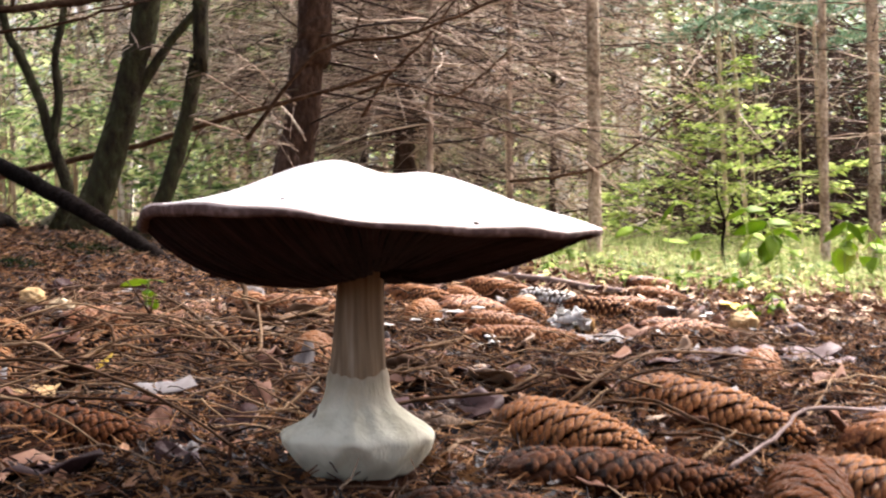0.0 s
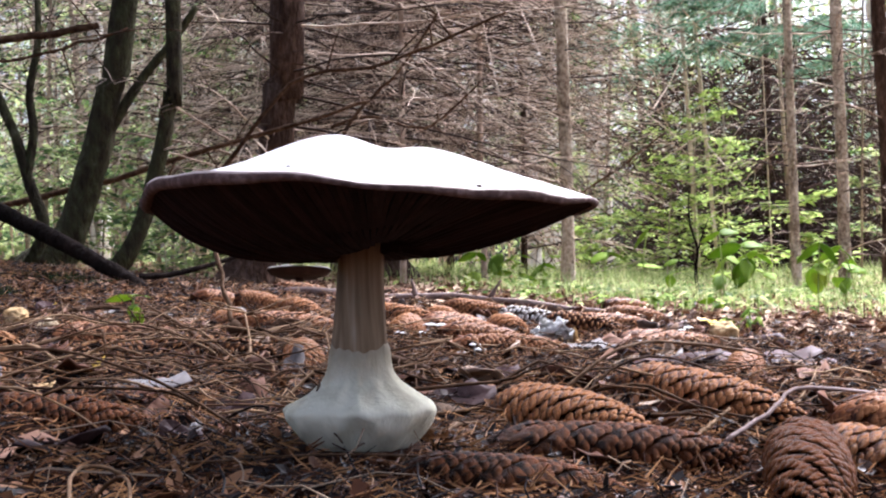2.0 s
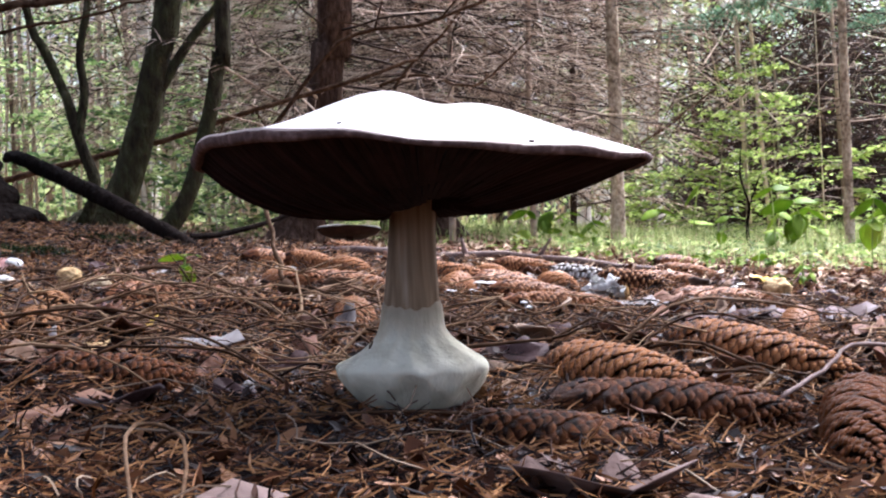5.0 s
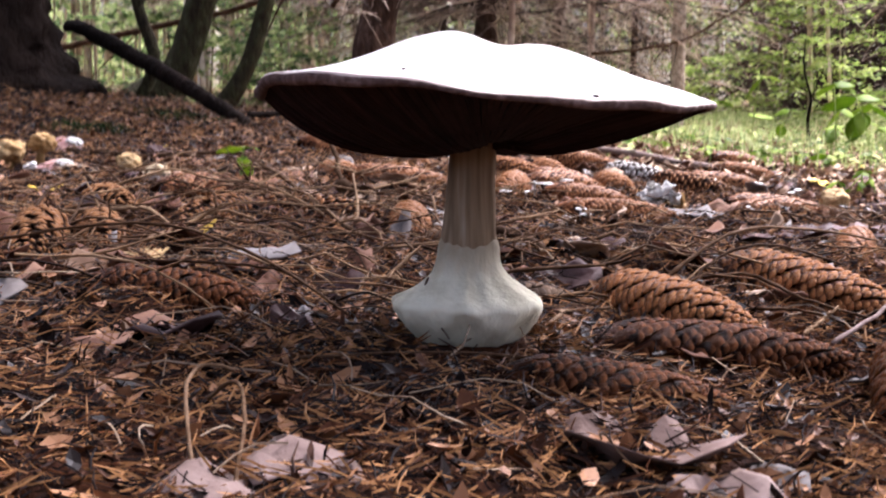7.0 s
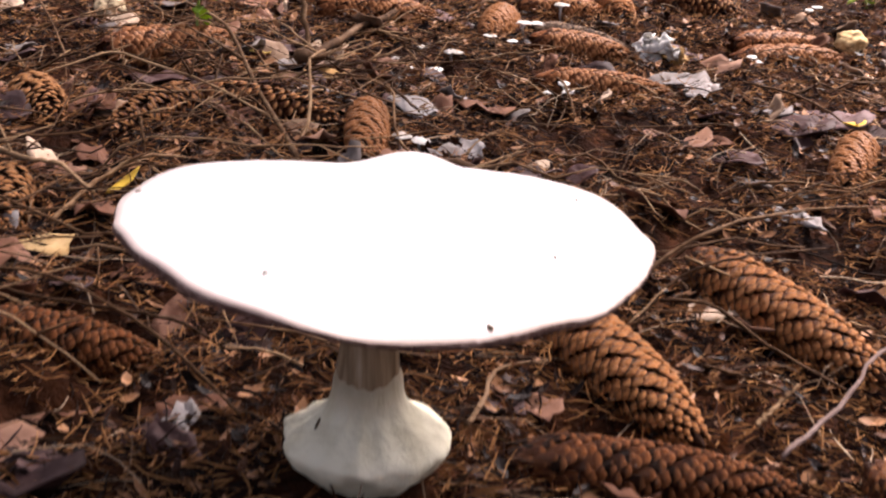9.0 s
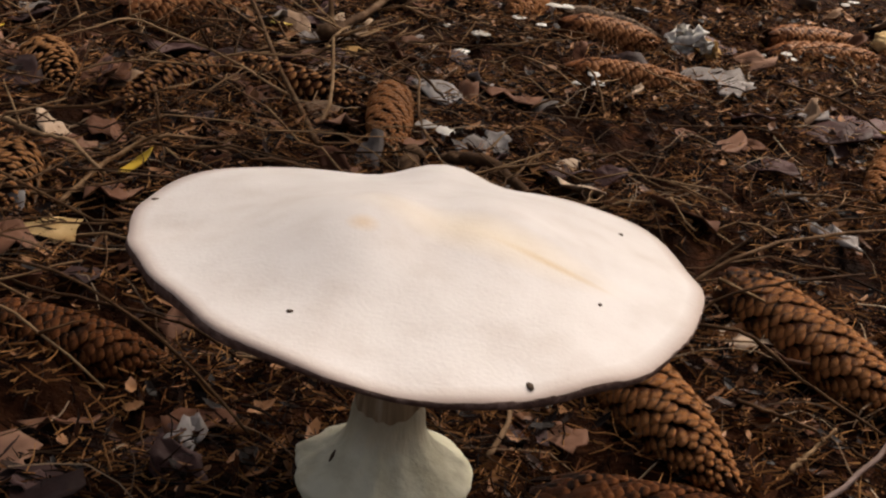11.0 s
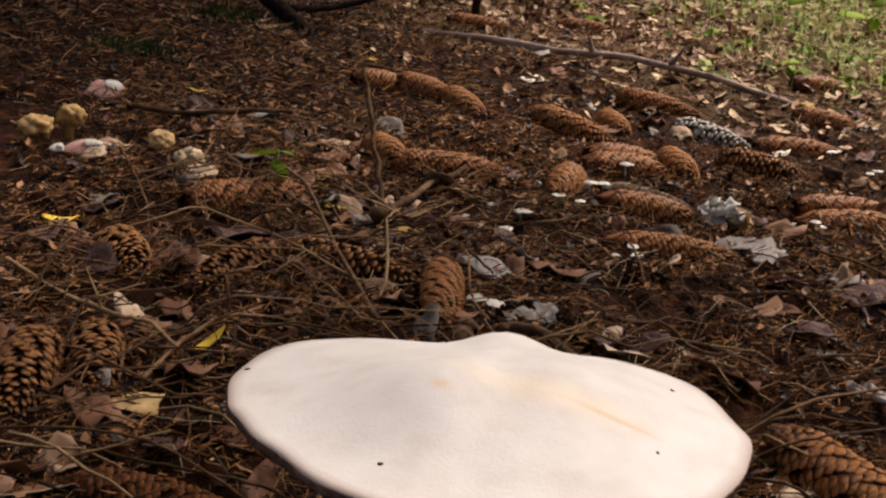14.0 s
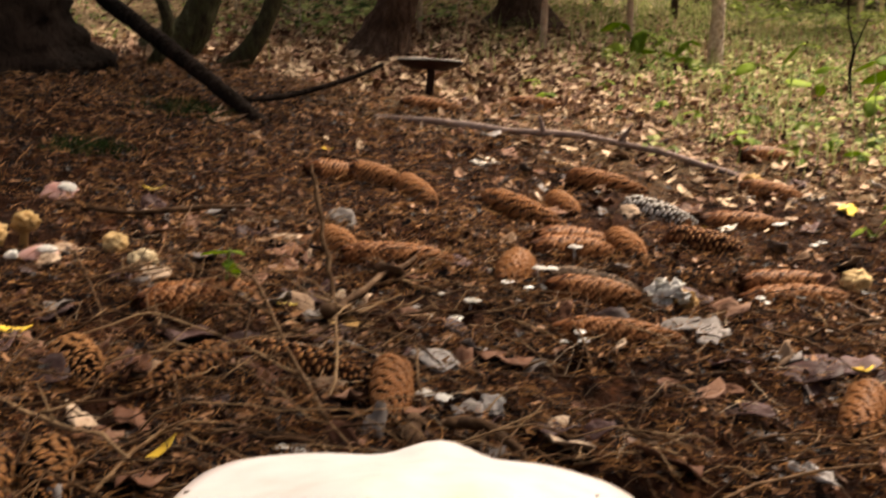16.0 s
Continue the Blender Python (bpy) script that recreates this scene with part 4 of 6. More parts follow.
tree("forked_sapling", "thin dark forked sapling", [(-0.66, 1.92, G(-0.66, 1.92)), (-0.621, 1.90, 0.173), (-0.642, 1.90, 0.248), (-0.663, 1.90, 0.328), (-0.699, 1.90, 0.418), (-0.730, 1.90, 0.498), (-0.80, 1.9, 0.9)], [0.013, 0.011, 0.010, 0.009, 0.008, 0.007, 0.005], M_BARK_MOSS,
     [([(-0.648, 1.90, 0.268), (-0.633, 1.90, 0.341), (-0.639, 1.90, 0.411), (-0.621, 1.90, 0.493), (-0.621, 1.90, 0.582)], 0.009, 0.005)])
tree("leaning_log", "dark broken log leaning into the needles", [(-0.365, 1.475, 0.060), (-0.429, 1.541, 0.094), (-0.54, 1.66, 0.146), (-0.66, 1.80, 0.196), (-0.76, 1.91, 0.236), (-0.79, 1.945, 0.235)], [0.010, 0.0115, 0.013, 0.014, 0.012, 0.007], M_BARK, category="log",
     limbs=[([(-0.43, 1.60, 0.085), (-0.37, 1.68, 0.085), (-0.29, 1.74, 0.105), (-0.24, 1.78, 0.125)], 0.006, 0.003)])
tree("dark_spruce", "dark spruce trunk with flared mossy base", [(-0.39, 2.80, G(-0.39, 2.80)), (-0.360, 2.80, 0.127), (-0.337, 2.80, 0.192), (-0.306, 2.80, 0.364), (-0.281, 2.80, 0.549), (-0.268, 2.80, 0.628), (-0.2, 2.85, 2.4)], [0.054, 0.046, 0.043, 0.042, 0.040, 0.039, 0.034], M_BARK_MID, flare=0.5, flare_height=0.06, sides=18, dead=(34, 0.25, 1.2, 0.75, 0.0035, 5))
tree("old_spruce", "broad old spruce trunk among dead branches", [(-0.10, 3.95, G(-0.10, 3.95)), (-0.10, 3.95, 0.5), (-0.09, 3.97, 1.4), (-0.08, 4.0, 3.5)], [0.050, 0.024, 0.022, 0.02], M_BARK_MID, flare=2.0, flare_height=0.08, sides=22, dead=(170, 0.3, 1.5, 0.8, 0.0032, 6))
tree("dead_spruce", "small dead spruce with a tangle of bare twigs", [(-0.02, 3.25, G(-0.02, 3.25)), (-0.01, 3.25, 0.4), (0.0, 3.26, 0.9), (0.01, 3.26, 1.6)], [0.009, 0.008, 0.007, 0.005], M_DEADBR, dead=(170, 0.30, 1.25, 0.62, 0.0026, 61))
tree("dead_spruce", "small dead spruce with a tangle of bare twigs", [(0.22, 3.75, G(0.22, 3.75)), (0.22, 3.75, 0.4), (0.23, 3.76, 0.9), (0.23, 3.76, 1.6)], [0.010, 0.009, 0.008, 0.006], M_DEADBR, dead=(170, 0.35, 1.25, 0.62, 0.0026, 62))
tree("dead_spruce", "small dead spruce with a tangle of bare twigs", [(-0.36, 3.45, G(-0.36, 3.45)), (-0.36, 3.45, 0.4), (-0.35, 3.46, 0.9), (-0.35, 3.46, 1.6)], [0.008, 0.007, 0.006, 0.005], M_DEADBR, dead=(170, 0.35, 1.25, 0.55, 0.0024, 63))
tree("thin_tree", "slim pale trunk with small side twigs", [(0.407, 3.12, G(0.407, 3.12)), (0.412, 3.12, 0.3), (0.413, 3.12, 0.60), (0.41, 3.12, 1.2), (0.42, 3.15, 2.6)], [0.0185, 0.0165, 0.016, 0.015, 0.012], M_BARK_THIN, flare=0.25, dead=(16, 0.15, 1.1, 0.35, 0.0022, 7))
tree("thin_tree", "slim pale trunk with small side twigs", [(0.995, 3.1, G(0.995, 3.1)), (0.994, 3.1, 0.328), (0.995, 3.1, 0.615), (0.99, 3.12, 2.4)], [0.0125, 0.0115, 0.011, 0.009], M_BARK_THIN, flare=0.25, dead=(14, 0.1, 1.0, 0.3, 0.002, 8))
tree("thin_tree", "slim pale trunk with dead side branches", [(1.266, 3.6, G(1.266, 3.6)), (1.27, 3.6, 0.4), (1.268, 3.6, 0.83), (1.27, 3.6, 2.8)], [0.018, 0.017, 0.0165, 0.013], M_BARK_THIN, flare=0.25, dead=(30, 0.1, 1.1, 0.5, 0.0026, 9))
# seen trunk; its high limb is added out of view for shade
right_spruce = tree("spruce_tree", "dark spruce trunk with dead side branches", [(1.42, 3.65, G(1.42, 3.65)), (1.42, 3.65, 0.5), (1.41, 3.65, 0.9), (1.41, 3.65, 3.0)], [0.026, 0.023, 0.022, 0.02], M_BARK_MID, flare=0.3, dead=(26, 0.1, 1.1, 0.5, 0.003, 10),
     limbs=[([(1.41, 3.65, 1.9), (1.22, 2.7, 2.02), (0.98, 1.8, 2.06), (0.82, 1.05, 2.0)], 0.018, 0.005)])
# unseen foliage on that limb, placed up-sun to shade the mushroom
s, rng_c = Soup(), random.Random(94)
for _ in range(580):
    p = Vector((rng_c.uniform(0.46, 1.02), rng_c.uniform(0.85, 1.85), 2.0 + rng_c.gauss(0, 0.06)))
    leaves_at(s, p - Vector((1.42, 3.65, G(1.42, 3.65))), 0.09, rng_c, 40)
tagged(s.object("limb_foliage", M_SPRUCE, right_spruce, "spruce foliage added out of view for shade", smooth=False), kind="stuff")
for x, y, r, seed in ((-0.3, 4.9, 0.018, 31), (0.42, 4.9, 0.016, 32), (0.15, 5.4, 0.02, 33), (1.72, 6.4, 0.03, 23)):
    tree("spruce_tree", "brown spruce trunk with dead lower branches", [(x, y, G(x, y)), (x + 0.02, y, 0.8), (x, y, 2.0), (x + 0.05, y, 4.0)], [r * 0.8, r * 0.72, r * 0.68, r * 0.6], M_BARK_MID, flare=0.3, dead=(100 if x < 0.2 else 40, 0.15, 1.8, 1.0, 0.0045 if x < 0.6 else 0.003, seed))
for x, y, r in ((-1.27, 5.2, 0.026), (-1.98, 8.2, 0.085), (-2.4, 10.5, 0.08), (1.25, 9.0, 0.08), (1.05, 10.5, 0.07), (2.05, 10.8, 0.09), (0.75, 8.6, 0.05), (-1.5, 12, 0.09), (2.9, 11.5, 0.09)):
    lean = 0.06 * math.sin(x * 9)
    tree("birch", "slender white birch with dark marks", [(x, y, G(x, y)), (x + lean * 0.3, y, 1.0), (x + lean, y, 3.0), (x + lean * 1.2, y, 6.0)], [r, r * 0.92, r * 0.85, r * 0.7], M_BIRCH)

# dead branches hanging across the view
def air_branch(label, pts, r0, r1, twigs=4, seed=1):
    base = Vector(pts[0])
    t = thing("dead_branch", Matrix.Translation(base), label, "branch", "dead branches between the trees")
    s = Soup()
    rng = random.Random(seed)
    line = [q - base for q in spline(pts, 18)]
    for i, q in enumerate(line):
        q += Vector((0, 0, 0.006 * noise.noise((i * 0.8, seed, 0))))
    s.tube(line, [r0 + (r1 - r0) * i / 17 for i in range(18)], 7, 0.15)
    s.object("shaft", M_TWIG, t)
    for _ in range(twigs):
        i = rng.randint(5, 16)
        d = Soup()
        v = Vector((rng.uniform(-0.6, 0.8), rng.uniform(-0.5, 0.5), rng.uniform(-0.6, 0.8))).normalized()
        ln = rng.uniform(0.05, 0.16)
        d.tube([line[i] + v * ln * k / 4 + Vector((0, 0, -0.01 * k * k * ln)) for k in range(5)], [r1 * (0.8 - 0.12 * k) for k in range(5)], 5)
        d.object("side_twig", M_TWIG, t)


air_branch("long dead branch sloping across the trunks", [(-1.012, 2.30, 0.196), (-0.872, 2.30, 0.224), (-0.593, 2.30, 0.280), (-0.384, 2.30, 0.339), (-0.188, 2.30, 0.387), (-0.062, 2.30, 0.426)], 0.0080, 0.0032, 5, 2)
air_branch("thin dead branch with side twigs", [(-0.323, 2.00, 0.270), (-0.258, 2.00, 0.354), (-0.173, 2.00, 0.436), (-0.040, 2.00, 0.450), (0.084, 2.00, 0.495), (0.198, 2.00, 0.540)], 0.0045, 0.0026, 6, 3)
air_branch("dark dead branch high between the trunks", [(-0.802, 1.60, 0.434), (-0.731, 1.60, 0.442), (-0.608, 1.60, 0.451), (-0.521, 1.60, 0.459), (-0.451, 1.60, 0.469)], 0.0072, 0.0058, 3, 4)
air_branch("thin dead branch high between the trunks", [(-0.751, 1.60, 0.397), (-0.645, 1.60, 0.414), (-0.566, 1.60, 0.423), (-0.469, 1.60, 0.444), (-0.407, 1.60, 0.463)], 0.0030, 0.0020, 4, 5)
air_branch("thin dead branch beside the dark trunk", [(-0.151, 2.60, 0.353), (-0.097, 2.60, 0.439), (-0.018, 2.60, 0.510), (0.048, 2.60, 0.594), (0.088, 2.60, 0.654)], 0.0045, 0.0026, 7, 6)
air_branch("curved dead branch over the cap", [(-0.161, 2.60, 0.404), (-0.072, 2.60, 0.425), (0.039, 2.60, 0.395), (0.103, 2.60, 0.429), (0.181, 2.60, 0.500)], 0.0042, 0.0022, 7, 7)
air_branch("thin dead branch under the slim trunk", [(0.186, 3.00, 0.217), (0.298, 3.00, 0.226), (0.411, 3.00, 0.249), (0.526, 3.00, 0.314), (0.655, 3.00, 0.406)], 0.0045, 0.0022, 7, 8)


# ---- leaves, fungi and other small things ----
def leaf_mesh(name, length, width, curl, seed, material, point=1.0):
    """A closed, thin, slightly crumpled leaf along +x with its stalk end at the origin."""
    nu, nv = 9, 5
    v, f = [], []
    for side in (0, 1):
        for i in range(nu):
            u = i / (nu - 1)
            w = width * (math.sin(math.pi * min(1, u ** 0.8 * 0.97 + 0.015)) ** 0.75) * (1 + 0.12 * noise.noise((u * 6, seed, 1)))
            for k in range(nv):
                q = (k / (nv - 1) - 0.5)
                x, y = length * u, q * w
                z = curl * length * (u - 0.5) ** 2 + abs(q) * w * 0.35 * curl + 0.05 * length * noise.noise((u * 3, q * 3, seed + 5))
                v.append((x, y, z - side * 0.0005))
    m = nu * nv
    for i in range(nu - 1):
        for k in range(nv - 1):
            a = i * nv + k
            f += [(a, a + nv, a + nv + 1, a + 1), (m + a, m + a + 1, m + a + nv + 1, m + a + nv)]
    rim = [i * nv for i in range(nu)] + [(nu - 1) * nv + k for k in range(1, nv)] + [i * nv + nv - 1 for i in range(nu - 2, -1, -1)] + [k for k in range(nv - 2, 0, -1)]
    for a, b in zip(rim, rim[1:] + rim[:1]):
        f.append((a, a + m, b + m, b))
    me = bpy.data.meshes.new(name)
    me.from_pydata(v, [], f)
    me.materials.append(material)
    me.polygons.foreach_set("use_smooth", [True] * len(me.polygons))
    me.update()
    return me


def crumple(size, seed, material, rise=0.22):
    """A closed, thin, torn and crumpled leaf piece."""
    n, v, f = 13, [], []
    for side in (0, 1):
        v.append((0, 0, -side * 0.0005))
        for ring in (0.38, 0.72, 1.0):
            for k in range(n):
                a = 2 * math.pi * k / n
                r = size * ring * (1 + 0.45 * noise.noise((math.cos(a) * 1.6, math.sin(a) * 1.6, seed)) + (0.14 * ((k * 7 + int(seed)) % 3 - 1) if ring == 1.0 else 0))
                x, y = r * math.cos(a), 0.68 * r * math.sin(a)
                v.append((x, y, size * rise * (noise.noise((x / size * 2.4, y / size * 2.4, seed + 9)) * 1.6 + ring * ring * 0.5 * abs(math.sin(a * 1.5 + seed))) - side * 0.0005))
    m = 1 + 3 * n
    for k in range(n):
        k2 = (k + 1) % n
        f += [(0, 1 + k, 1 + k2), (m, m + 1 + k2, m + 1 + k)]
        for i in (0, 1):
            a, b = 1 + i * n + k, 1 + i * n + k2
            f += [(a, a + n, b + n, b), (m + a, m + b, m + b + n, m + a + n)]
        a, b = 1 + 2 * n + k, 1 + 2 * n + k2
        f.append((a, m + a, m + b, b))
    me = bpy.data.meshes.new("leaf_piece")
    me.from_pydata(v, [], f)
    me.materials.append(material)
    me.polygons.foreach_set("use_smooth", [True] * len(me.polygons))
    me.update()
    return me


def ground_leaf(x, y, length, width, turn, material, label, tilt=(0, 0), curl=0.5, lift=0.004, seed=1):
    if material is M_YELLOW:
        ob = new("leaf", leaf_mesh("leaf", length, width, curl, seed, material))
        ob.matrix_world = pose(x, y, gz(x, y) + lift, tilt[0], tilt[1], turn) @ Matrix.Translation((-length / 2, 0, 0))
    else:
        ob = new("leaf", crumple(length * 0.55, 3.0 + seed, material, 0.2))
        ob.matrix_world = pose(x, y, gz(x, y) + lift * 0.6, tilt[0], tilt[1], turn) @ Matrix.Diagonal((1, min(1.25, 1.5 * width / length), 1, 1))
    return tagged(ob, label, "leaf", "fallen leaves on the litter")


GROUND_LEAVES = [
    (-0.146, -0.010, 0.055, 0.032, 20, M_DRYLEAF, "brown dry leaf curled on the needles", (8, -8)), (-0.150, -0.060, 0.060, 0.026, -10, M_DRYLEAF, "pinkish brown dry leaf", (5, -6)),
    (-0.078, 0.037, 0.034, 0.018, 15, M_DRYLEAF, "small brown leaf near the bulb", (6, 0)), (0.060, -0.160, 0.105, 0.054, -72, M_ASHLEAF, "pale pinkish leaf on dark needles", (3, -4)),
    (0.088, -0.206, 0.050, 0.030, -30, M_ASHLEAF, "pale leaf on dark needles", (6, 8)), (-0.040, -0.211, 0.046, 0.030, 30, M_ASHLEAF, "pale torn leaf on dark needles", (10, 5)),
    (-0.060, -0.228, 0.040, 0.026, 75, M_ASHLEAF, "pale torn leaf on dark needles", (10, 5)), (0.101, -0.180, 0.034, 0.014, -60, M_GREYLEAF, "whitish bent leaf scrap", (20, 0)),
    (0.009, 0.319, 0.050, 0.034, -20, M_DRYLEAF, "broad brown leaf behind the stem", (-8, 0)), (-0.020, 0.140, 0.050, 0.034, 10, M_DRYLEAF, "dark folded leaf behind the stem", (10, 0)),
    (-0.211, 0.350, 0.030, 0.018, 80, M_GREYLEAF, "grey leaf scrap among twigs", (35, 0)), (-0.235, 0.325, 0.040, 0.022, -30, M_DRYLEAF, "brown leaf among twigs", (10, 0)),
    (-0.225, 0.375, 0.034, 0.022, 70, M_DRYLEAF, "brown leaf among twigs", (15, 0)), (-0.346, 0.487, 0.034, 0.016, 10, M_YELLOW, "pale yellow narrow leaf", (0, 0)),
    (-0.319, 0.450, 0.038, 0.026, -25, M_DRYLEAF, "brown oval leaf on twigs", (10, 0)), (-0.118, 0.640, 0.042, 0.028, 25, M_OCHRE, "ochre curled leaf by the forked stick", (0, 0)),
    (-0.172, 0.640, 0.026, 0.014, -20, M_YELLOW, "small dull yellow leaf", (0, 0)), (-0.145, 0.455, 0.040, 0.026, 60, M_DRYLEAF, "brown leaf under the pale stick", (20, 0)),
    (-0.177, 0.283, 0.034, 0.010, 60, M_YELLOW, "bright yellow narrow leaf", (0, -20)), (0.182, 0.542, 0.032, 0.020, -15, M_DRYLEAF, "brown leaf scrap on bare soil", (0, 0)),
    (0.190, 0.52, 0.024, 0.018, 20, M_OCHRE, "tan leaf scrap on bare soil", (0, 0)), (0.200, 0.422, 0.046, 0.012, -40, M_GREYLEAF, "grey bark strip on the litter", (0, 0)),
    (0.217, 0.369, 0.046, 0.014, -55, M_GREYLEAF, "grey bark strip on the litter", (0, 0)), (0.262, 0.627, 0.075, 0.034, -25, M_PURPLE, "large purplish brown leaf", (0, 0)),
    (0.300, 0.58, 0.075, 0.036, -10, M_PURPLE, "large purplish brown leaf", (0, 0)), (0.292, 0.595, 0.026, 0.018, 30, M_YELLOW, "pale yellow leaf by a cone", (0, 0)),
    (-0.395, 1.02, 0.030, 0.010, 5, M_YELLOW, "yellow narrow leaf on the slope", (0, 0)), (-0.255, 1.33, 0.028, 0.012, -35, M_YELLOW, "yellow leaf on the slope", (0, 0)),
    (-0.300, 0.655, 0.040, 0.018, 5, M_GREYLEAF, "grey curled leaf on the litter", (15, 0)), (-0.215, 0.80, 0.036, 0.020, -50, M_DRYLEAF, "brown leaf beside the sprout", (10, 0)),
    (0.375, 1.37, 0.040, 0.024, -10, M_WHITEFUN, "whitish fallen leaf by the branch", (10, 0)), (0.055, 0.20, 0.03, 0.02, 70, M_DRYLEAF, "brown leaf by a cone", (10, 0)),
    (0.065, 0.085, 0.026, 0.018, -20, M_DRYLEAF, "small brown leaf by a cone", (10, 0)), (0.405, 1.30, 0.04, 0.022, 60, M_YELLOW, "bright yellow leaf on the litter", (20, 0)),
    (-0.27, 0.19, 0.03, 0.02, 100, M_DRYLEAF, "brown leaf among twigs", (10, 0)), (-0.19, 0.19, 0.036, 0.022, 15, M_OCHRE, "lichen-grey leaf among twigs", (10, 0)),
    (-0.13, 0.16, 0.04, 0.02, -15, M_DRYLEAF, "pale dry leaf behind a cone", (8, 0)), (-0.174, 0.480, 0.044, 0.028, 40, M_DRYLEAF, "brown curled leaf among twigs", (14, -6)),
    (-0.237, 0.440, 0.046, 0.028, -25, M_TAN, "tan crumpled leaf among twigs", (10, 8)), (-0.242, 0.890, 0.036, 0.024, 15, M_DRYLEAF, "small brown leaf beside the sprout", (8, 0)),
    (-0.397, 0.747, 0.044, 0.026, -10, M_TAN, "tan leaf beside a pale fungus", (8, 4)), (-0.429, 1.460, 0.050, 0.030, 20, M_TAN, "pale torn leaf on the needle mound", (12, 0)),
]
for n, (x, y, ln, w, turn, m, label, tilt) in enumerate(GROUND_LEAVES):
    ground_leaf(x, y, ln * 0.8, w * 0.8, turn, m, label, tilt, 0.35 + 0.25 * (n % 3), 0.006, n * 3.1)


def lump(name, place, size, material, parent, seed, amp=0.25, label="", sub=3):
    bm = bmesh.new()
    bmesh.ops.create_icosphere(bm, subdivisions=sub, radius=1)
    for q in bm.verts:
        n = q.co.normalized()
        q.co *= 1 + amp * noise.noise(n * 1.9 + Vector((seed, seed, 0))) + 0.55 * amp * noise.noise(n * 5.0 + Vector((0, seed, 2))) + 0.25 * amp * noise.noise(n * 13.0 + Vector((seed, 0, 5)))
        q.co = Vector((q.co.x * size[0], q.co.y * size[1], q.co.z * size[2])) + Vector(place)
    return part(name, bm, material, parent, label)


def small_mushroom(x, y, cap_r, height, material, label, tilt=(0, 0), seed=0, flesh=None):
    t = thing("small_mushroom", pose(x, y, gz(x, y), tilt[0], tilt[1], seed * 40), label, "mushroom", "small fungi on the litter")
    s = Soup()
    s.tube([Vector((0, 0, -0.004)), Vector((0, 0, height * 0.5)), Vector((0.001, 0, height))], [cap_r * 0.34, cap_r * 0.28, cap_r * 0.30], 9, 0.1)
    s.object("stem", flesh or material, t)
    lump("cap", (0, 0, height), (cap_r * 0.92, cap_r * 0.85, cap_r * 0.68), material, t, seed * 1.7, 0.34, sub=4)


small_mushroom(-0.460, 0.725, 0.016, 0.016, M_OCHRE, "ochre knobbly mushroom on the slope", (0, 0), 1)
small_mushroom(-0.438, 0.745, 0.014, 0.026, M_OCHRE, "ochre upright mushroom on the slope", (0, 15), 2)
small_mushroom(-0.355, 0.757, 0.013, 0.010, M_OCHRE, "brownish puffed mushroom on needles", (0, 0), 3)
small_mushroom(-0.322, 0.735, 0.014, 0.011, M_CREAM, "cream puffed mushroom on needles", (0, 0), 4, M_OCHRE)
small_mushroom(0.335, 0.86, 0.016, 0.010, M_OCHRE, "tan rounded mushroom among cones", (0, 0), 5)
small_mushroom(0.30, 1.40, 0.014, 0.008, M_OCHRE, "tan rounded mushroom by the branch", (0, 0), 6)


def flesh_piece(x, y, length, width, turn, tilt, label, seed, material=M_PINK, thick=0.006):
    """A torn, slightly bowed slab of cap flesh with a paler top."""
    t = thing("mushroom_piece", pose(x, y, gz(x, y) + 0.010, tilt, 0, turn), label, "mushroom", "small fungi on the litter")
    n = 22
    for name, m, z0, z1, sc in (("flesh", material, -thick, 0.0, 1.0), ("pale_skin", M_WHITEFUN, 0.0002, 0.0018, 0.50)):
        v, f = [], []
        for z, q in ((z0, 0.0), (z0, 0.80), (z0 + 0.001, 0.97), (z1 - 0.001, 1.0), (z1, 0.88), (z1, 0.0)):
            for k in range(n):
                a = 2 * math.pi * k / n
                r = sc * q * (1 + 0.32 * noise.noise((math.cos(a) * 1.3, math.sin(a) * 1.3, seed)) + 0.14 * noise.noise((math.cos(a) * 4, math.sin(a) * 4, seed)))
                px, py = r * math.cos(a) * length / 2 + (0.20 * length if sc < 1 else 0), r * math.sin(a) * width / 2 + (0.16 * width if sc < 1 else 0)
                v.append((px, py, z - 9.0 * (px * px + 0.6 * py * py)))
        for i in range(5):
            for k in range(n):
                f.append((i * n + k, i * n + (k + 1) % n, (i + 1) * n + (k + 1) % n, (i + 1) * n + k))
        mesh_object(name, v, f, m, t)


flesh_piece(-0.478, 0.958, 0.044, 0.026, 40, 48, "pink and white broken mushroom piece", 1.3)
flesh_piece(-0.410, 0.712, 0.036, 0.018, 18, 38, "pinkish white mushroom piece", 2.7, M_PINK, 0.003)
flesh_piece(-0.432, 0.700, 0.020, 0.010, -30, 30, "whitish curled mushroom scrap", 5.1, M_PALELEAF, 0.002)


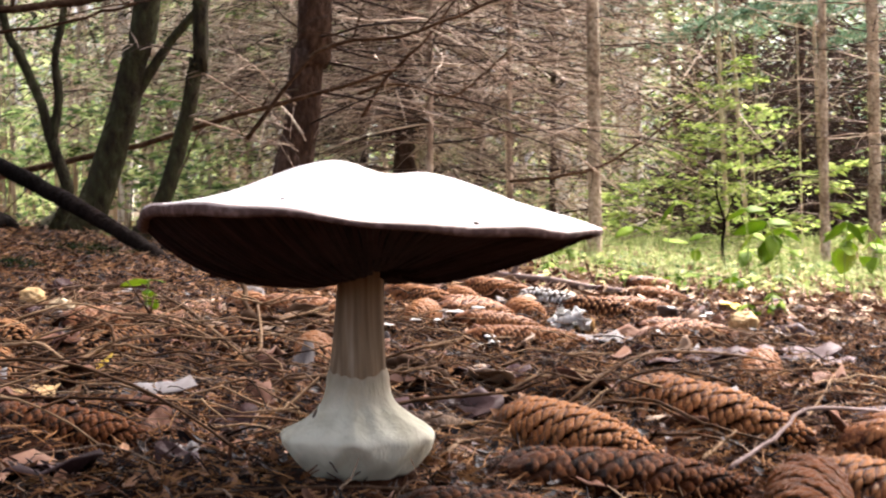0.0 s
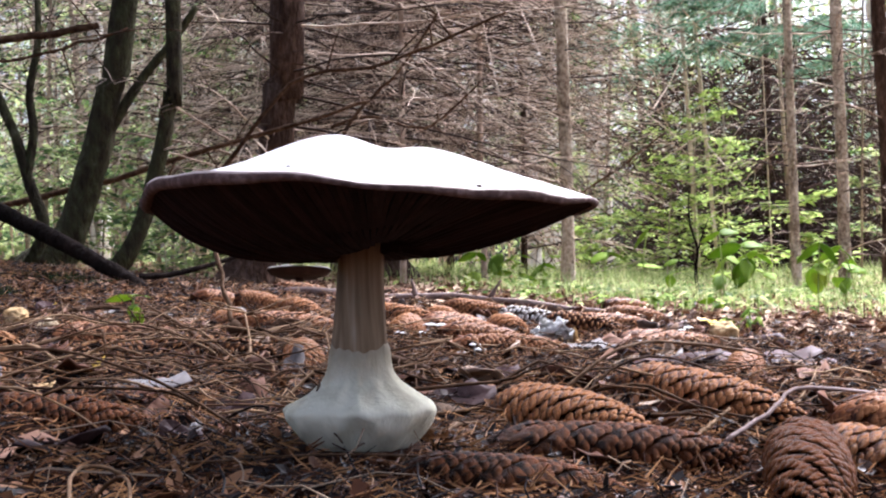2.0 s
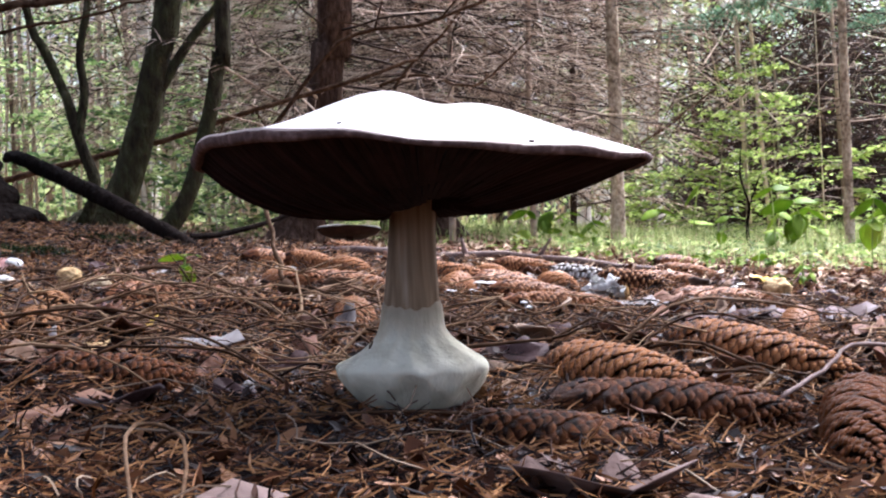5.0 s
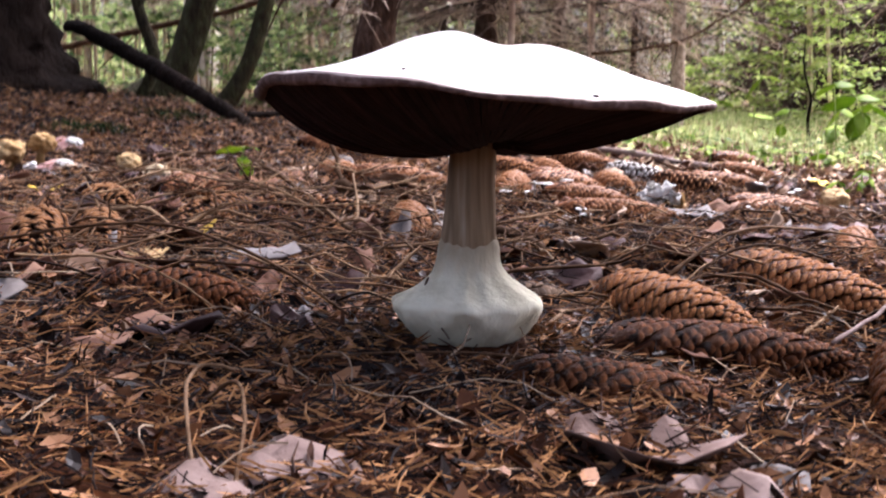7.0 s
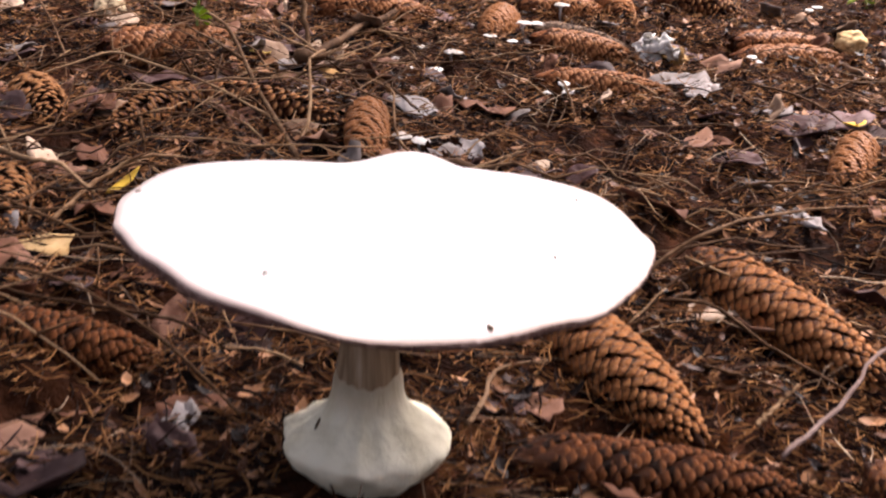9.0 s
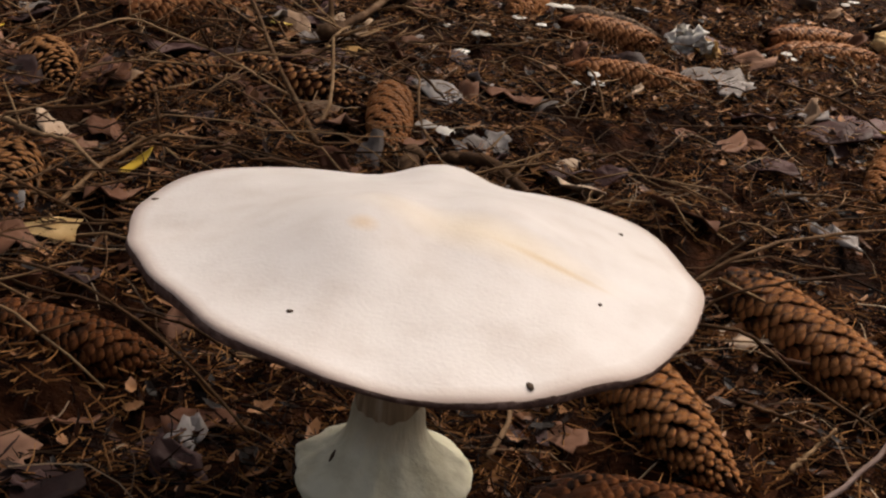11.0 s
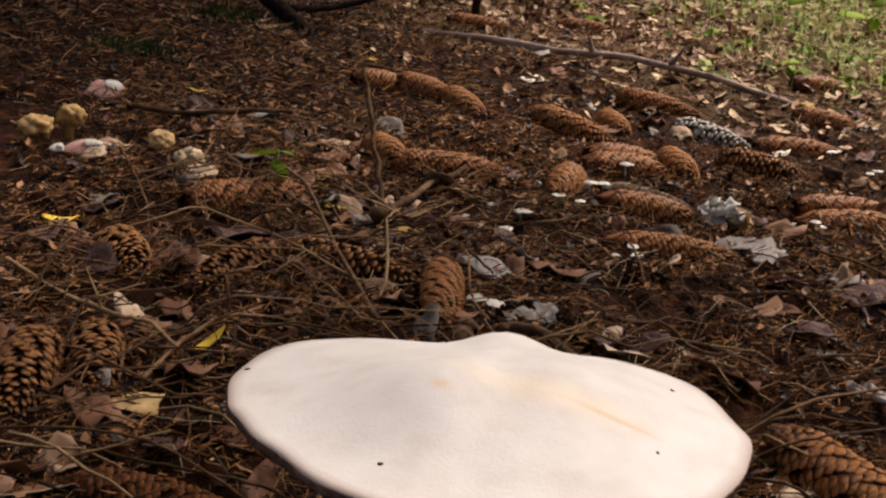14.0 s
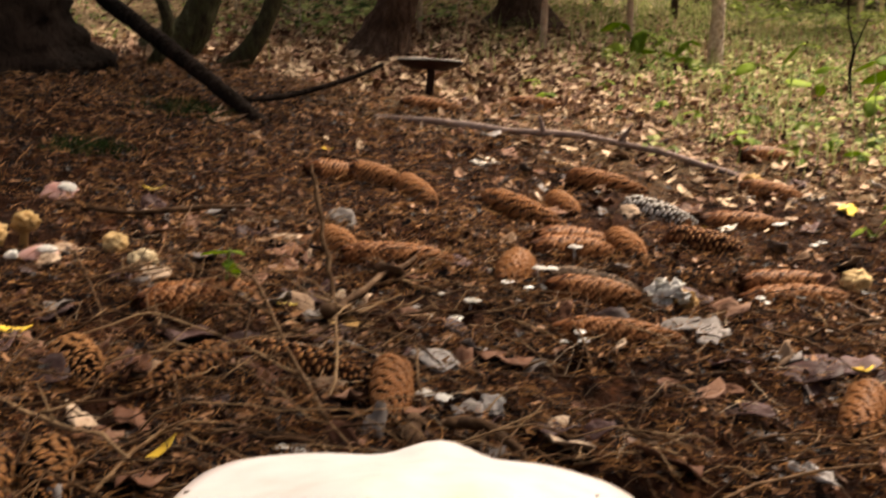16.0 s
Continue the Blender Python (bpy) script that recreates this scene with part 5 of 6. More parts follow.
def bracket(x, y, size, turn, label, h=0.008, seed=0, caps=2):
    """Small white shell-like caps in a row."""
    t = thing("bracket_fungus", pose(x, y, gz(x, y), 0, 0, turn), label, "fungus", "small white fungi on the litter")
    for k in range(caps):
        v, f = [], []
        n = 14
        off = Vector(((k - (caps - 1) / 2) * size * 1.1, rnd(-0.3, 0.3) * size, h + rnd(-0.002, 0.003)))
        for i, (rr, zz) in enumerate(((0.12, 0.30), (0.55, 0.22), (0.92, 0.04), (1.0, -0.05), (0.8, -0.04), (0.3, -0.02))):
            for q in range(n):
                a = 2 * math.pi * q / n
                r = rr * size * (0.66 + 0.42 * noise.noise((math.cos(a) * 2 + k, math.sin(a) * 2, seed))) * (1 + 0.2 * math.cos(a))
                v.append((off.x + r * math.cos(a), off.y + r * math.sin(a) * 0.85, off.z + zz * size * 0.5 + 0.12 * size * noise.noise((q * 0.9, seed + k, rr * 3))))
        for i in range(5):
            for q in range(n):
                f.append((i * n + q, (i + 1) * n + q, (i + 1) * n + (q + 1) % n, i * n + (q + 1) % n))
        f += [tuple(range(n)), tuple(5 * n + q for q in range(n))[::-1]]
        mesh_object("cap", v, f, M_WHITEFUN, t)
        s = Soup()
        s.tube([Vector((off.x, off.y, -0.002)), Vector((off.x, off.y, off.z))], size * 0.10, 5)
        s.object("stalk", M_WHITEFUN, t)


for n, (x, y, size, caps, h) in enumerate(((-0.033, 0.650, 0.011, 2, 0.008), (-0.021, 0.685, 0.013, 1, 0.012), (0.006, 0.758, 0.010, 1, 0.012), (0.026, 0.735, 0.008, 1, 0.008), (0.018, 0.71, 0.007, 1, 0.006), (0.074, 0.610, 0.010, 2, 0.016), (0.060, 0.608, 0.008, 1, 0.012),
                                       (0.040, 0.795, 0.012, 2, 0.022), (0.065, 0.91, 0.014, 1, 0.032), (-0.02, 0.82, 0.012, 2, 0.010), (0.010, 0.84, 0.010, 2, 0.012), (-0.060, 0.685, 0.008, 2, 0.006), (-0.075, 0.745, 0.009, 1, 0.006), (-0.052, 0.735, 0.007, 1, 0.006), (0.222, 0.815, 0.012, 3, 0.014), (0.240, 0.79, 0.009, 2, 0.01), (-0.030, 0.435, 0.013, 2, 0.016), (-0.110, 0.335, 0.010, 2, 0.012), (0.30, 1.14, 0.012, 2, 0.01), (0.285, 0.72, 0.007, 1, 0.006), (0.23, 0.70, 0.006, 1, 0.006), (-0.10, 0.60, 0.006, 2, 0.004), (0.09, 0.98, 0.010, 2, 0.008), (0.33, 1.05, 0.010, 2, 0.006))):
    bracket(x, y, size * 0.9, 37 * n % 180 - 90, "cluster of tiny white shell-shaped fungi" if caps > 1 else "tiny white shell-shaped fungus", h * 0.55, n, caps)

# the farther mushroom
def far_mushroom(x, y, top):
    z0 = gz(x, y)
    t = thing("mushroom", (x, y, z0), "flat-capped mushroom with dark underside and thin stem", "mushroom")
    h = top - z0
    s = Soup()
    s.tube([Vector((0, 0, -0.005)), Vector((-0.002, 0, h * 0.3)), Vector((0.001, 0, h * 0.6)), Vector((0, 0, h - 0.006))], [0.0095, 0.008, 0.0078, 0.009], 12, 0.1)
    s.object("stem", M_GILL, t)
    for name, prof, m in (("cap", ((0.001, 0.0010), (0.03, 0.0016), (0.048, 0.0012), (0.0625, -0.0008), (0.0655, -0.0030)), M_DARKCAP), ("gill_layer", ((0.0655, -0.0032), (0.058, -0.0115), (0.036, -0.0190), (0.008, -0.0175)), M_GILL)):
        v, f, n = [], [], 40
        for i, (r, z) in enumerate(prof):
            for k in range(n):
                a = 2 * math.pi * k / n
                v.append((r * math.cos(a), r * math.sin(a), h + z + 0.0012 * math.sin(3 * a + i) - 0.03 * r * math.cos(a) - 0.13 * r * math.sin(a)))
        for i in range(len(prof) - 1):
            for k in range(n):
                f.append((i * n + k, (i + 1) * n + k, (i + 1) * n + (k + 1) % n, i * n + (k + 1) % n))
        mesh_object(name, v, f, m, t)


far_mushroom(-0.216, 2.30, 0.0905)


# ---- crumpled leaf pieces in the litter ----
PIECES = [(crumple(0.014, 1 + 2.7 * k, m), word) for k, (m, word) in enumerate(((M_DRYLEAF, "brown"), (M_DRYLEAF, "brown"), (M_TAN, "tan"), (M_DRYLEAF, "brown"), (M_PURPLE, "purplish brown"), (M_PURPLE, "purplish brown"), (M_GREYLEAF, "grey"), (M_TAN, "tan"), (M_PALELEAF, "whitish"), (M_YELLOW, "yellow")))]
rng2 = random.Random(515)
for n in range(400):
    if n < 215:
        x, y, kinds = rng2.uniform(-0.40, 0.02), rng2.uniform(-0.05, 0.95), (0, 1, 3, 4, 5, 2, 6)
    elif n < 275:
        x, y, kinds = rng2.uniform(0.02, 0.42), rng2.uniform(-0.05, 1.0), (0, 1, 3, 4, 5, 2, 6)
    else:
        y = rng2.uniform(0.95, 2.1)
        x, kinds = rng2.uniform(0.05 - 0.25 * (y - 0.9), 0.30 + 0.30 * y), (0, 2, 2, 4, 5, 6, 7, 7, 0, 9 if n % 3 == 0 else 8)
    if math.hypot(x, y) < 0.06:
        continue
    me, word = PIECES[rng2.choice(kinds)]
    ob = new("leaf_piece", me)
    sc = rng2.uniform(0.55, 1.7)
    ob.matrix_world = pose(x, y, gz(x, y) + 0.004, rng2.gauss(0, 20), rng2.gauss(0, 20), rng2.uniform(0, 360)) @ Matrix.Diagonal((sc, sc * rng2.uniform(0.7, 1.1), sc, 1))
    tagged(ob, "crumpled " + word + " leaf piece lying in the litter", "leaf", "fallen leaves on the litter")
for x, y, sc, turn, k in ((0.246, 0.575, 2.1, -35, 5), (0.285, 0.60, 1.6, 20, 5), (0.34, 0.64, 2.3, 5, 5), (0.36, 0.60, 1.6, 60, 4), (0.163, 0.680, 1.6, 10, 6), (0.178, 0.655, 1.3, 70, 6), (-0.128, 0.20, 1.5, 20, 6), (0.19, 0.46, 1.5, -50, 4)):
    me, word = PIECES[k]
    ob = new("leaf_piece", me)
    ob.matrix_world = pose(x, y, gz(x, y) + 0.006, 8, -6, turn) @ Matrix.Diagonal((sc, sc * 0.8, sc * 0.7, 1))
    tagged(ob, "large crumpled " + word + " leaf on the litter", "leaf", "fallen leaves on the litter")


FRILLS = [crumple(0.013, 71.3, M_WHITEFUN, 0.5), crumple(0.012, 74.9, M_WHITEFUN, 0.5), crumple(0.014, 77.7, M_OCHRE, 0.45)]
# frilled grey-white fungus among the cones
frill = thing("frilled_fungus", (0.146, 0.748, gz(0.146, 0.748)), "frilled white and tan fungus beside a cone", "fungus")
for k in range(17):
    ob = new("frill", FRILLS[2 if k in (3, 7) else k % 2])
    ob.parent = frill
    sc = rnd(0.7, 1.15)
    ob.matrix_basis = pose(rnd(-0.018, 0.018) + (0.014 if k in (3, 7) else 0), rnd(-0.014, 0.014), 0.003 + 0.0012 * k, rnd(-55, 55), rnd(-55, 25), k * 67) @ Matrix.Scale(sc, 4)
for x, y in ((0.185, 0.655), (0.175, 0.625), (-0.005, 0.42), (0.012, 0.44)):
    ground_leaf(x, y, 0.026, 0.018, rnd(0, 180), M_GREYLEAF, "grey crumpled leaf on the litter", (rnd(-20, 20), rnd(-20, 20)), 0.9, 0.010, x * 100)


def branched_twig(x, y, ln, a, rise, seed):
    """A thin dead twig with side twigs, partly off the ground."""
    rng = random.Random(seed)
    base = Vector((x, y, gz(x, y) + 0.003))
    t = thing("branched_twig", Matrix.Translation(base), "thin dead twig with side twigs over the needles", "twig", "thin dead twigs")
    bend, p, pts = rng.gauss(0, 0.35), Vector((x, y, 0)), []
    for k in range(10):
        aa = a + bend * math.sin(k * 0.55) + rng.gauss(0, 0.10)
        pts.append(Vector((p.x, p.y, gz(p.x, p.y) + 0.003 + rise * math.sin(math.pi * k / 11) + rng.uniform(0, 0.002))) - base)
        p = p + Vector((math.cos(aa), math.sin(aa), 0)) * ln / 9
    r = rng.uniform(0.0008, 0.0014)
    s = Soup()
    s.tube(pts, [r * (1 - 0.065 * k) for k in range(10)], 5, 0.3)
    s.object("shaft", M_TWIG_PALE, t)
    for _ in range(rng.randint(2, 5)):
        k = rng.randint(2, 8)
        b = a + rng.choice((-1, 1)) * rng.uniform(0.5, 1.1)
        d = Vector((math.cos(b), math.sin(b), rng.uniform(-0.15, 0.5)))
        l2 = ln * rng.uniform(0.12, 0.32)
        q = Soup()
        q.tube([pts[k] + d * l2 * i / 4 + Vector((rng.gauss(0, 0.02), rng.gauss(0, 0.02), rng.gauss(0, 0.01) - 0.02 * i)) * l2 for i in range(5)], [r * (0.7 - 0.1 * i) for i in range(5)], 4)
        q.object("side_twig", M_TWIG_PALE, t)


rng3 = random.Random(99)
for n in range(50):
    left = n < 34 or n > 45
    branched_twig(rng3.uniform(-0.40, -0.02) if left else rng3.uniform(0.02, 0.30), rng3.uniform(0.08, 0.70), rng3.uniform(0.10, 0.24), rng3.uniform(-0.5, 0.9) if n % 3 else rng3.uniform(1.2, 2.4), rng3.uniform(0.004, 0.030 if left else 0.014), 700 + n)


# ---- green plants ----
leaf_a = leaf_mesh("leaf", 0.045, 0.030, -0.25, 3.3, M_LEAF)
leaf_b = leaf_mesh("leaf", 0.034, 0.020, -0.3, 8.1, M_LEAF)


def plant(x, y, height, leaves, size, label, lean=(0, 0), seed=0, spread=0.5):
    rng = random.Random(seed)
    t = thing("green_plant", (x, y, gz(x, y)), label, "plant", "green plants of the undergrowth")
    s = Soup()
    line = spline([(0, 0, -0.005), (lean[0] * 0.4, lean[1] * 0.4, height * 0.6), (lean[0], lean[1], height)], 8)
    s.tube(line, [0.0016 - 0.0001 * i for i in range(8)], 5)
    s.object("stalk", M_GRASS, t)
    for k in range(leaves):
        u = 1 - (1 - spread) * (k // 2) / max(1, leaves / 2) if leaves > 2 else 1
        p = line[min(7, int(7 * u))]
        o = new("leaf", leaf_a if k % 3 else leaf_b)
        o.parent = t
        o.matrix_basis = pose(p.x, p.y, p.z, rng.uniform(-35, 35), rng.uniform(-5, 55), k * 180 + (k // 2) * 75 + rng.uniform(-30, 30)) @ Matrix.Scale(size * rng.uniform(0.75, 1.2), 4)
    return t


PLANTS = [(0.439, 2.10, 0.150, 3, 1.1), (0.382, 2.2, 0.100, 2, 0.9), (0.555, 1.9, 0.140, 3, 1.0), (0.775, 1.85, 0.120, 4, 1.0), (0.632, 1.97, 0.125, 5, 1.2), (0.690, 1.80, 0.125, 4, 1.1), (0.575, 2.05, 0.10, 4, 0.9),
          (0.70, 2.15, 0.11, 4, 1.0), (0.52, 2.3, 0.09, 4, 0.8), (0.78, 1.95, 0.10, 4, 1.0), (0.85, 2.3, 0.12, 5, 1.1), (0.40, 1.12, 0.020, 3, 0.45), (0.43, 1.16, 0.03, 4, 0.45), (0.47, 1.25, 0.03, 4, 0.5),
          (0.20, 2.9, 0.10, 6, 1.2), (0.27, 2.95, 0.10, 6, 1.2), (0.33, 3.0, 0.08, 6, 1.1), (0.15, 3.1, 0.10, 6, 1.1),
          (0.36, 2.0, 0.025, 5, 0.6), (0.45, 1.8, 0.022, 5, 0.6), (0.50, 1.65, 0.025, 5, 0.6), (0.42, 1.95, 0.025, 5, 0.6), (0.30, 2.05, 0.022, 5, 0.6), (0.38, 2.5, 0.03, 5, 0.7), (0.24, 2.15, 0.025, 5, 0.6), (0.12, 2.45, 0.03, 4, 0.6), (-0.02, 2.45, 0.03, 4, 0.6), (0.0, 2.2, 0.025, 4, 0.6), (0.33, 1.75, 0.022, 6, 0.6), (0.40, 1.68, 0.022, 6, 0.6)]
for n, (x, y, h, k, size) in enumerate(PLANTS):
    plant(x, y, h, k, size * (1.2 if h > 0.07 and y < 2.25 and x > 0.3 else 1.0), "green plant with broad pointed leaves" if h > 0.07 else "low green seedling with oval leaves", (rnd(-0.03, 0.03), rnd(-0.03, 0.03)), n + 50, 0.35)
plant(-0.227, 0.655, 0.045, 4, 0.55, "small green sprout on the needle slope", (0.004, 0), 99, 0.6)
plant(0.011, 0.136, 0.010, 2, 0.22, "tiny green sprout behind the stem", (0, 0), 98, 0.6)


tree("forked_sapling", "thin dark bare sapling in the clearing", [(0.626, 2.5, gz(0.626, 2.5) - 0.01), (0.620, 2.5, 0.06), (0.626, 2.5, 0.105), (0.610, 2.5, 0.165), (0.612, 2.5, 0.23)], [0.0042, 0.0036, 0.003, 0.0024, 0.0012], M_BARK,
     [([(0.622, 2.5, 0.09), (0.640, 2.5, 0.14), (0.652, 2.5, 0.17)], 0.002, 0.001)], sides=7, n=12, category="sapling")


# ---- woody undergrowth: saplings with layered leaves ----
def sapling(x, y, height, reach, count, size, label, seed, material=None, low=0.15):
    rng = random.Random(seed)
    t = thing("sapling", (x, y, gz(x, y)), label, "sapling", "young broadleaf trees")
    s, lf = Soup(), Soup()
    lx, ly = rng.uniform(-0.1, 0.1) * height, rng.uniform(-0.1, 0.1) * height
    line = spline([(0, 0, -0.01), (lx * 0.4, ly * 0.4, height * 0.5), (lx, ly, height)], 10)
    s.tube(line, [0.006 * height ** 0.5 * (1 - 0.08 * i) for i in range(10)], 6, 0.1)
    branches = max(6, count // 34)
    for b in range(branches):
        u = low + (1 - low) * (b + 0.5) / branches
        p = line[min(9, int(u * 9.5))]
        a = b * 2.4 + rng.uniform(-0.4, 0.4)
        ln = reach * (1.15 - 0.6 * u) * rng.uniform(0.6, 1.1)
        d = Vector((math.cos(a), math.sin(a), 0.25)).normalized()
        pp = [p + d * ln * k / 5 + Vector((0, 0, -0.05 * ln * (k / 5) ** 2)) for k in range(6)]
        br = Soup()
        br.tube(pp, [0.0025 * (1 - 0.14 * k) for k in range(6)], 4, cap=False)
        br.object("branch", M_BARK_THIN, t)
        for _ in range(int(1.7 * count // branches)):
            q = p + d * ln * rng.uniform(0.2, 1.05) + Vector((rng.gauss(0, 0.17), rng.gauss(0, 0.17), rng.gauss(0, 0.035))) * ln
            leaves_at(lf, q, size * 0.72, rng, 28)
    s.object("stem", M_BARK_THIN, t)
    tagged(lf.object("leaves", material or M_LEAVES, t, "thin bright green leaves", smooth=False), kind="stuff")


for n, (x, y, h, reach, count, size) in enumerate(((1.02, 4.6, 0.62, 0.30, 560, 0.042), (1.2, 4.9, 0.52, 0.28, 420, 0.042), (0.88, 4.4, 0.38, 0.24, 300, 0.04), (0.62, 4.3, 0.2, 0.25, 200, 0.045), (1.35, 4.4, 0.3, 0.25, 220, 0.05),
                                                   (-0.62, 3.1, 0.22, 0.22, 240, 0.04), (-0.78, 3.4, 0.4, 0.3, 340, 0.045), (-0.95, 3.8, 0.5, 0.35, 380, 0.05), (-1.25, 3.6, 0.5, 0.35, 340, 0.05), (-0.45, 3.5, 0.16, 0.2, 180, 0.04), (-0.75, 4.6, 0.8, 0.4, 420, 0.055),
                                                   (-1.15, 5.0, 1.0, 0.5, 520, 0.06), (-1.6, 5.6, 1.2, 0.5, 520, 0.06), (-0.6, 5.8, 0.9, 0.5, 420, 0.06), (1.9, 5.2, 0.5, 0.3, 260, 0.055), (0.75, 5.6, 0.5, 0.35, 300, 0.055), (1.45, 6.6, 1.2, 0.55, 520, 0.07), (0.95, 7.2, 1.4, 0.55, 520, 0.07), (-2.1, 6.5, 1.5, 0.7, 620, 0.07), (-1.2, 7.2, 1.6, 0.7, 620, 0.07), (2.3, 5.6, 0.7, 0.35, 300, 0.055))):
    sapling(x, y, h, reach, count, size, "young tree with thin layered bright green leaves", 300 + n, M_LEAVES_SUN_TONE if n < 5 else (M_LEAVES_SHADE_TONE if x < 0 else None))


# ---- spruce boughs and far woods ----
def far_mass(name, label, material, clumps, per, size, seed, kind="stuff", category="woods"):
    """Leaf clumps scattered by rule: (x range, y range, z range, clump size)."""
    rng = random.Random(seed)
    s = Soup()
    for (x0, x1), (y0, y1), (z0, z1), cl, n in clumps:
        for _ in range(n):
            c = Vector((rng.uniform(x0, x1), rng.uniform(y0, y1), rng.uniform(z0, z1)))
            for _k in range(per):
                leaves_at(s, c + Vector((rng.gauss(0, cl), rng.gauss(0, cl), rng.gauss(0, cl * 0.55))), size * (0.25 + c.y * 0.09), rng, 60)
    return tagged(s.object(name, material, smooth=False), label, category, kind=kind)


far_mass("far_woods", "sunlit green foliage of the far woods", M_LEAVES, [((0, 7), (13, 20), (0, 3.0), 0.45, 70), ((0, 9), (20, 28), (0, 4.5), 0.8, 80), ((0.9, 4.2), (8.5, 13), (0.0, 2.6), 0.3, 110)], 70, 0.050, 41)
# left woods use the leaf copy with shade in its colour
far_mass("far_woods", "green foliage of the far woods, shade put in its colour", M_LEAVES_SHADE_TONE, [((-7, 0.5), (13, 20), (0, 4.5), 0.5, 130), ((-10, 0.5), (20, 28), (0, 6.5), 0.8, 170), ((-4.4, -0.8), (8, 13), (0.0, 2.4), 0.3, 110)], 74, 0.058, 44)
far_mass("dark_conifers", "dark green conifer foliage behind the clearing", M_SPRUCE, [((2.6, 4.5), (8, 12), (0.3, 1.6), 0.35, 20)], 24, 0.07, 42)
# dark copy of the spruce foliage, with the shade put into its colour
M_SPRUCE_SHADE_TONE = mat("shade_toned_spruce_foliage", [(0.012, 0.020, 0.011), (0.030, 0.045, 0.026), (0.070, 0.090, 0.055)], 12, 0.6, 0, vary=0.5, vary_from="island", translucent=0.2)
far_mass("shaded_spruce", "spruce foliage between the trunks, shade put in its dark colour", M_SPRUCE_SHADE_TONE, [((-1.75, -0.25), (4.6, 6.2), (0.85, 1.6), 0.12, 70), ((-0.3, 0.6), (4.8, 6.2), (0.95, 1.6), 0.12, 30)], 60, 0.035, 45)
# far foliage whose paleness stands for haze and sun
far_mass("pale_conifers", "conifer foliage high between the trunks, hazy sunlight in its pale colour", M_SPRUCE_HAZE_TONE, [((0.9, 2.6), (6.5, 9.5), (0.95, 2.2), 0.22, 90), ((-4, 5), (12, 17), (1.2, 4.5), 0.5, 150), ((-2.6, -0.6), (6.5, 9.5), (0.95, 2.4), 0.25, 50)], 40, 0.045, 43)


def bough(x, y, z, length, turn, label, seed):
    """A drooping spruce branch with rows of needles."""
    rng = random.Random(seed)
    t = thing("spruce_bough", pose(x, y, z, 0, 0, turn), label, "branch", "green spruce boughs")
    s, lf = Soup(), Soup()
    main = [Vector((length * k / 8, 0, 0.12 * length * k / 8 - 0.30 * length * (k / 8) ** 2)) for k in range(9)]
    s.tube(main, [0.006 - 0.0006 * k for k in range(9)], 5)
    for k in range(1, 9):
        for sd in (-1, 1):
            d = Vector((0.55, sd * 0.8, -0.35)).normalized()
            ln = length * 0.36 * (1.1 - k / 10)
            pp = [main[k] + d * ln * q / 4 + Vector((0, 0, -0.12 * ln * (q / 4) ** 2)) for q in range(5)]
            s.tube(pp, 0.0016, 3, cap=False)
            for _ in range(48):
                u = rng.uniform(0, 1)
                p = main[k] + d * ln * u + Vector((rng.gauss(0, 0.006), rng.gauss(0, 0.006), -0.12 * ln * u * u))
                m = pose(p.x, p.y, p.z, rng.uniform(-40, 40), rng.uniform(-30, 50), math.degrees(math.atan2(d.y, d.x)) + rng.choice((-38, 38)) + rng.uniform(-15, 15))
                lf.add([(0, -0.0032, 0), (0.036, 0, 0), (0, 0.0032, 0.001)], [(0, 1, 2)], m)
    s.object("twig", M_BARK_THIN, t)
    tagged(lf.object("needles", M_SPRUCE, t, smooth=False), kind="stuff")


for n in range(14):
    bough(rnd(1.2, 1.75), rnd(4.2, 5.2), rnd(0.80, 1.15), rnd(0.35, 0.6), 180 + rnd(-60, 60), "drooping green spruce bough", 600 + n)

# brown veil of fine dead twigs under the spruces
rng_t = random.Random(88)
s = Soup()
for _ in range(9000):
    y = rng_t.uniform(3.9, 5.6)
    x, z = rng_t.gauss(0.02 * y, 0.125 * y), rng_t.uniform(0.20, 1.45)
    if rng_t.random() > 0.35 + 0.75 * z - 0.9 * max(0, x - 0.3):
        continue
    a, ln, d = rng_t.uniform(0, 6.283), rng_t.uniform(0.12, 0.42), rng_t.gauss(-0.25, 0.35)
    w = Vector((math.cos(a), math.sin(a), d)).normalized()
    bow = Vector((rng_t.gauss(0, 0.08), rng_t.gauss(0, 0.08), rng_t.uniform(-0.12, 0.02))) * ln
    r = rng_t.uniform(0.0009, 0.0024)
    p = Vector((x, y, z))
    s.tube([p, p + w * ln * 0.5 + bow * 0.6, p + w * ln + bow], [r, r * 0.8, r * 0.4], 3, cap=False)
for _ in range(2600):
    y = rng_t.uniform(3.4, 5.4)
    x, z = rng_t.uniform(-0.30, -0.02) * (y + 0.6), rng_t.uniform(0.42, 1.3)
    a, ln = rng_t.uniform(0, 6.283), rng_t.uniform(0.12, 0.4)
    w = Vector((math.cos(a), math.sin(a), rng_t.gauss(-0.25, 0.35))).normalized()
    r = rng_t.uniform(0.0008, 0.0022)
    p = Vector((x, y, z))
    s.tube([p, p + w * ln * 0.5, p + w * ln + Vector((0, 0, -0.07 * ln))], [r, r * 0.8, r * 0.4], 3, cap=False)
tagged(s.object("dead_twig_thicket", M_DEADBR), "dense veil of fine brown dead twigs", "branches", kind="stuff")

# dark twigs added to stand for the shade inside the spruces beyond the clearing
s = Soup()
